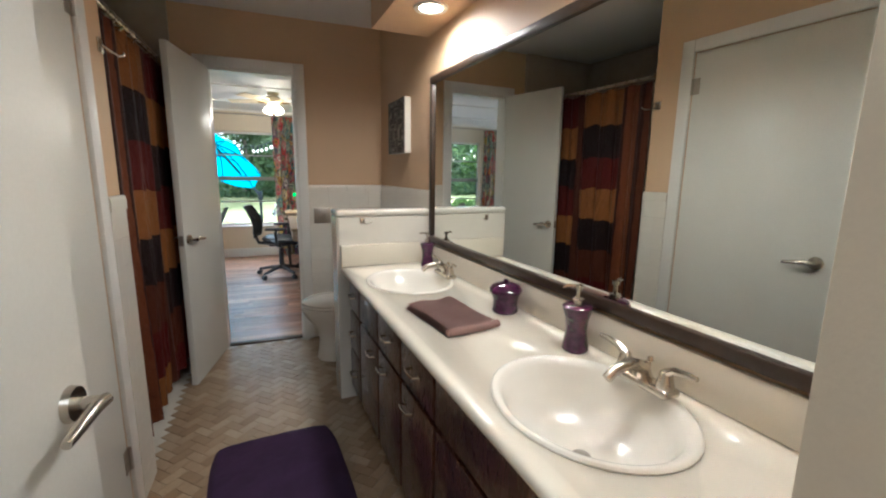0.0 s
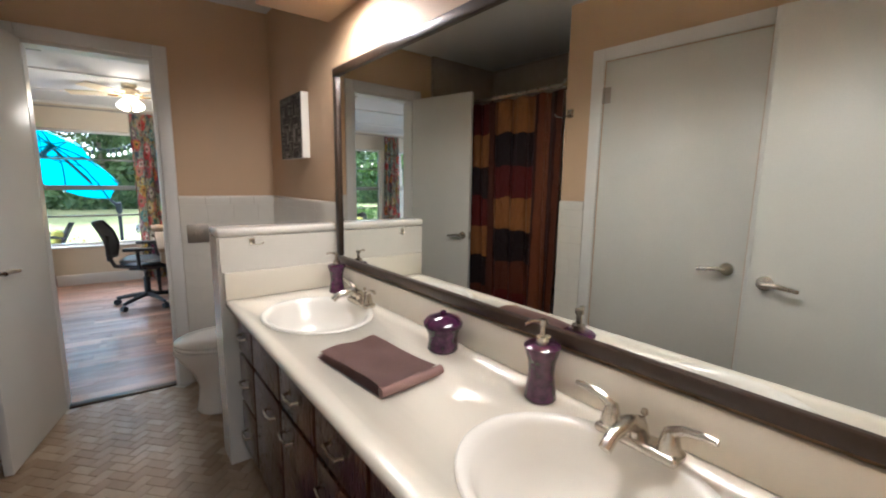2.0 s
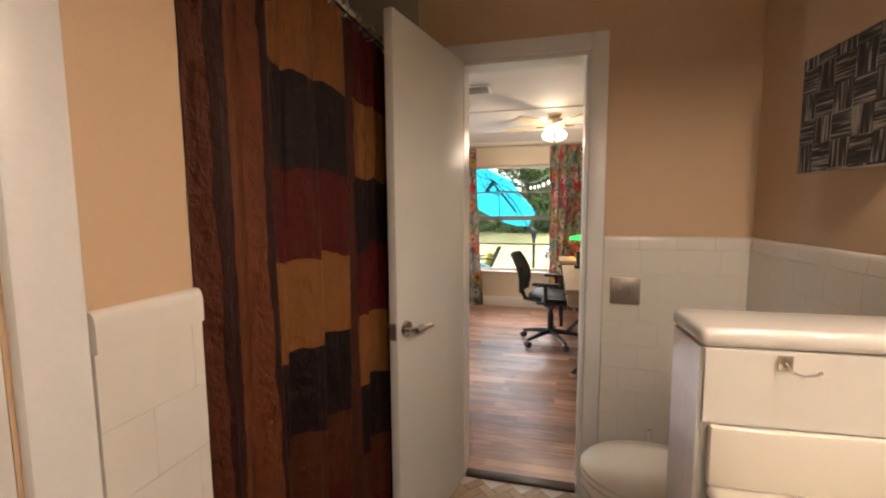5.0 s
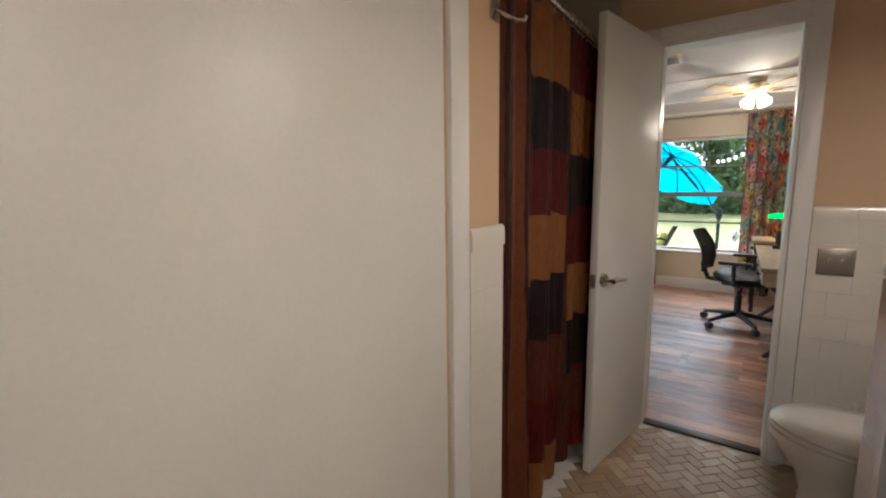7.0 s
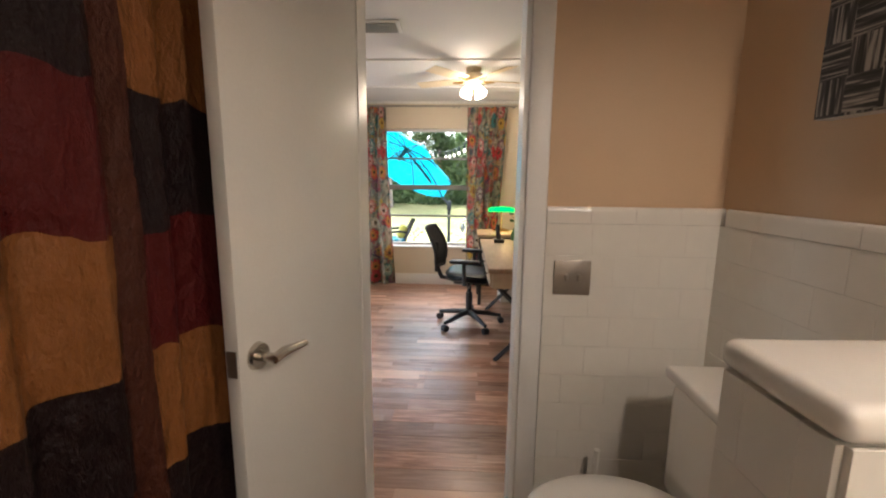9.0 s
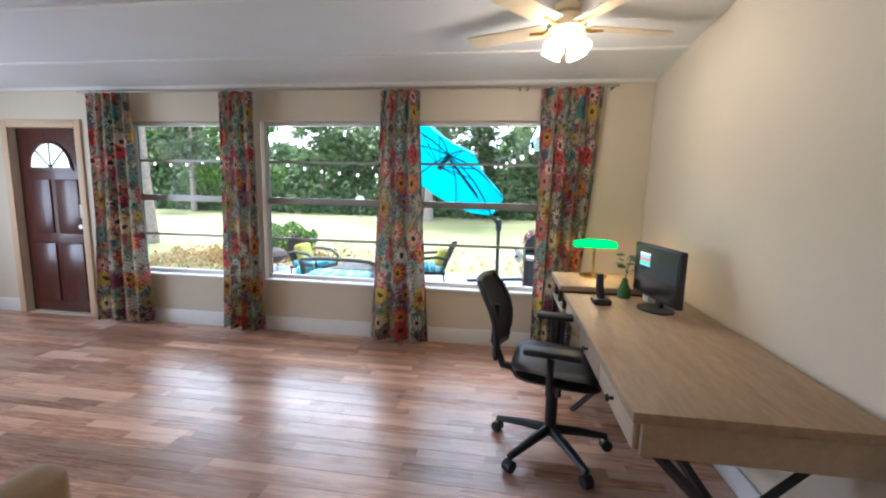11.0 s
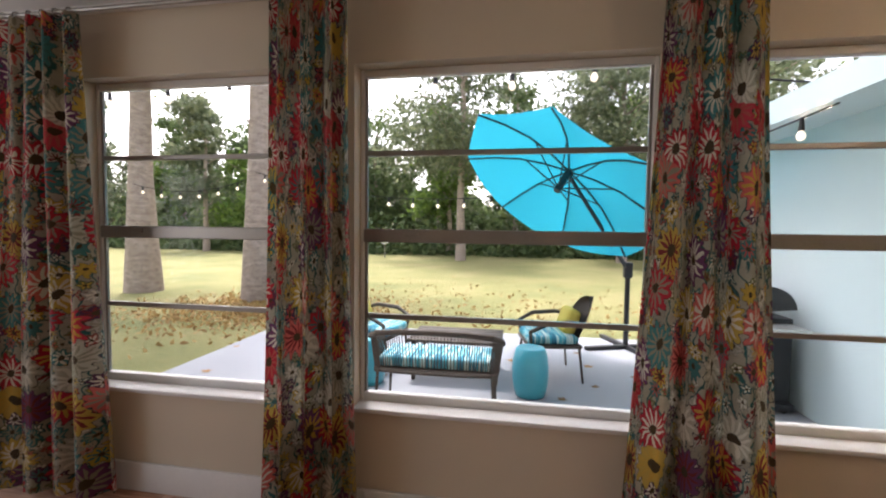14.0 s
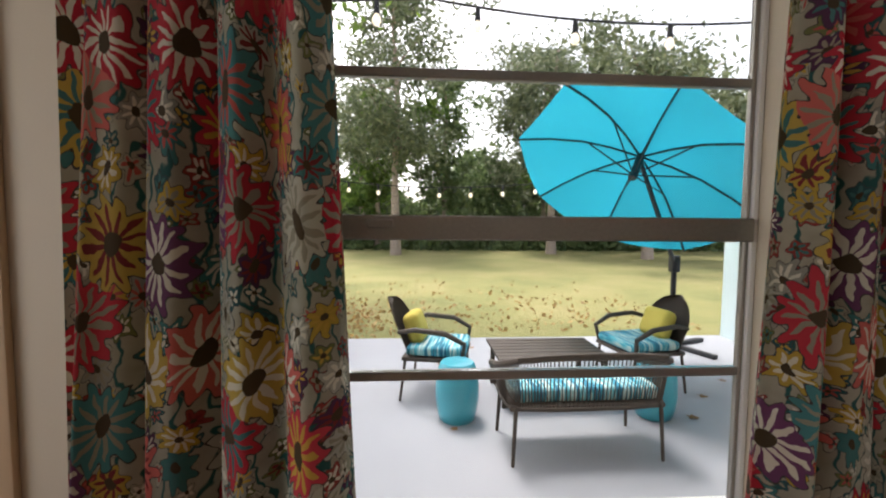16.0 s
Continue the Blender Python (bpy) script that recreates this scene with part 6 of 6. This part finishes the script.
def litter(rd):
    a = rd.rand()
    if a < 0.82:
        return (-6.2 + rd.normal(0, 1.1), 12.7 + rd.normal(0, 0.9), L + 0.012 + 0.02 * rd.rand())
    return (rd.uniform(-8, 1), 12.0 + abs(rd.normal(0, 2.2)), L + 0.012 + 0.02 * rd.rand())


M["litter"] = make_leaf("leaf_litter", (0.26, 0.15, 0.05), (0.52, 0.34, 0.14))
ob = leaf_mesh("fallen_leaves", 4200, litter, 0.05, 80, "litter")
tagged(ob, "brown fallen leaves scattered over the lawn", "leaves", kind="stuff")
rnd = random.Random(6)
for k in range(34):
    x, y = rnd.uniform(-5.0, 0.2), rnd.uniform(7.8, 11.4)
    s = rnd.uniform(0.03, 0.07)
    bm = bm_new()
    vs = [bm.verts.new((s * rr * math.cos(q), s * rr * math.sin(q), 0.006 + 0.3 * s * (rr - 0.5) ** 2 * (1 + math.sin(3 * q)))) for q, rr in [(j * math.pi / 5, 1.0 if j % 2 else 0.55) for j in range(10)]]
    c = bm.verts.new((0, 0, 0.004))
    for p, q in zip(vs, vs[1:] + vs[:1]):
        bm.faces.new((c, p, q))
    tagged(part("fallen_leaf", bm, "leafdead", m=pose(x, y, G + 0.001, 0, 0, rnd.uniform(0, 360))), "curled brown fallen leaf on the patio", "leaf", "patio leaves")
# sign on a post far over the lawn
t = thing("yard_sign", "small round white sign on a thin post", "sign", pose(-8.2, 26.5, L))
part("post", rod(bm_new(), (0, 0, 0), (0, 0, 0.9), 0.02), "alu", t)
part("disc", rod(bm_new(), (0, -0.02, 1.0), (0, 0.01, 1.0), 0.28, seg=20), "paper", t)


# string lights
def string_light(pts, n_, label, sag):
    t = thing("string_lights", label, "string lights", group="string lights")
    a, b = Vector(pts[0]), Vector(pts[1])
    at = lambda s: a.lerp(b, s) - Vector((0, 0, sag * 4 * s * (1 - s)))
    part("cable", tube(bm_new(), [at(k / 20) for k in range(21)], 0.008, 6), "rubber", t)
    for k in range(n_):
        p = at((k + 0.5) / n_)
        sk = part("socket", rod(bm_new(), p, p - Vector((0, 0, 0.085)), 0.014, 0.02, 10), "rubber", t)
        part("bulb", lathe(bm_new(), [(0.012, 0.0), (0.026, -0.025), (0.028, -0.045), (0.016, -0.066), (0.0, -0.07)], 12, at=(p.x, p.y, p.z - 0.085)), "bulbglass", sk, "small glowing bulb")


string_light(((-7.0, 9.0, 2.50), (-3.25, 9.0, 2.60)), 6, "black string lights with small bulbs over the patio", 0.05)
string_light(((-3.25, 9.0, 2.60), (-0.75, 9.0, 2.58)), 4, "black string lights with small bulbs over the patio", 0.09)
string_light(((-0.75, 9.0, 2.58), (0.3, 8.8, 2.26)), 2, "black string lights with small bulbs over the patio", 0.04)
string_light(((-6.9, 13.5, 2.35), (-0.4, 12.2, 1.95)), 14, "black string lights with small bulbs over the patio", 0.38)
string_light(((-0.4, 12.2, 1.95), (0.35, 8.6, 2.06)), 7, "black string lights with small bulbs along the eave", 0.08)
string_light(((-9.6, 13.3, 2.1), (-7.1, 13.5, 2.2)), 6, "black string lights with small bulbs between the pines", 0.2)

# ---- pieces: planks, floor tiles, wall tiles ----
tile_run(wn_, (0.363, 3.432, 0), (1, 0, 0), (0, -1, 0), 0.578, 0.0, 1.17)
cap_run(wn_, (0.363, 3.432, 0), (0.94, 3.432, 0), (0, -1, 0), 1.171)
tile_run(we_, (-0.007, 1.03, 0), (0, -1, 0), (-1, 0, 0), 0.865, 0.0, 1.17)
cap_run(we_, (-0.007, 1.0, 0), (-0.007, -0.035, 0), (-1, 0, 0), 1.171)
tile_run(ww_, (-0.433, 1.862, 0), (0, 1, 0), (1, 0, 0), 0.173, 0.0, 1.17)
cap_run(ww_, (-0.433, 1.862, 0), (-0.433, 2.035, 0), (1, 0, 0), 1.171, 0.013)
tile_run(pony, (0.0, 0.004, 0), (-1, 0, 0), (0, -1, 0), 0.545, 0.926, 1.078, w=0.6, h=0.152)
tile_run(pony, (-0.545, 0.004, 0), (0, 1, 0), (-1, 0, 0), 0.156, 0.0, 1.078, w=0.078)
tile_run(pony, (-0.545, 0.16, 0), (1, 0, 0), (0, 1, 0), 0.545, 0.0, 1.078)

rnd = random.Random(2)
PL = {}
w_, len_ = 0.125, 1.22
y, row = 3.50, 0
while y < 7.19:
    x = -5.58 - rnd.uniform(0.0, 1.1)
    while x < 0.955:
        a, b = max(x, -5.58), min(x + len_, 0.955)
        if b - a > 0.02:
            k = round(b - a, 2)
            hw = round(min(w_, 7.185 - y), 3)
            if (k, hw) not in PL:
                bm = box(bm_new(), 0, b - a - 0.0008, 0.0004, hw - 0.0004, -0.012, 0.0, 0.0008, 1)
                me = bpy.data.meshes.new("plank")
                bm.to_mesh(me)
                bm.free()
                me.materials.append(M["plank"])
                PL[(k, hw)] = me
            ob = new("plank", PL[(k, hw)])
            ob.parent = floor_r
            ob.location = (a, y, 0)
        x += len_
    y += w_
    row += 1

# herringbone stone: one shared brick, two directions
bm = box(bm_new(), 0.001, 0.099, 0.001, 0.049, 0.0, 0.005, 0.0012, 1)
me_t = bpy.data.meshes.new("floor_tile")
bm.to_mesh(me_t)
bm.free()
me_t.materials.append(M["stone"])
near, rest = [], []
for i in range(-60, 90):
    for j in range(-60, 90):
        for kind_ in (0, 1):
            # herringbone cell of two bricks on a 0.05 m grid
            bx = i * 0.05 + j * 0.10
            by = i * 0.05 - j * 0.10
            if kind_:
                m_ = pose(bx + 0.15, by - 0.05, 0, 0, 0, 90)
            else:
                m_ = pose(bx, by, 0)
            w0 = pose(0.2, 1.5, 0, 0, 0, 45) @ m_
            c = w0 @ Vector((0.05, 0.025, 0))
            if -0.43 < c.x < 0.62 and 0.2 < c.y < 3.42 or (0.45 < c.x < 0.92 and 2.58 < c.y < 3.42):
                if c.x < 0.60:
                    (near if c.y > 2.2 and c.x < 0.5 else rest).append(w0)
                else:
                    rest.append(w0)
near.sort(key=lambda q: (q.translation.y, q.translation.x))
for q in near[300:]:
    rest.append(q)
for q in near[:300]:
    ob = new("floor_tile", me_t)
    ob.parent = floor_b
    ob.matrix_basis = q
vs, fs = [], []
src_v = [v.co.copy() for v in me_t.vertices]
src_f = [tuple(p.vertices) for p in me_t.polygons]
for q in rest:
    o = len(vs)
    vs += [tuple(q @ v) for v in src_v]
    fs += [tuple(o + i for i in p) for p in src_f]
me = bpy.data.meshes.new("floor_tiles")
me.from_pydata(vs, [], fs)
me.materials.append(M["stone"])
ob = new("floor_tiles", me)
ob.parent = floor_b
tagged(ob, "tan herringbone stone tiles", kind="stuff")
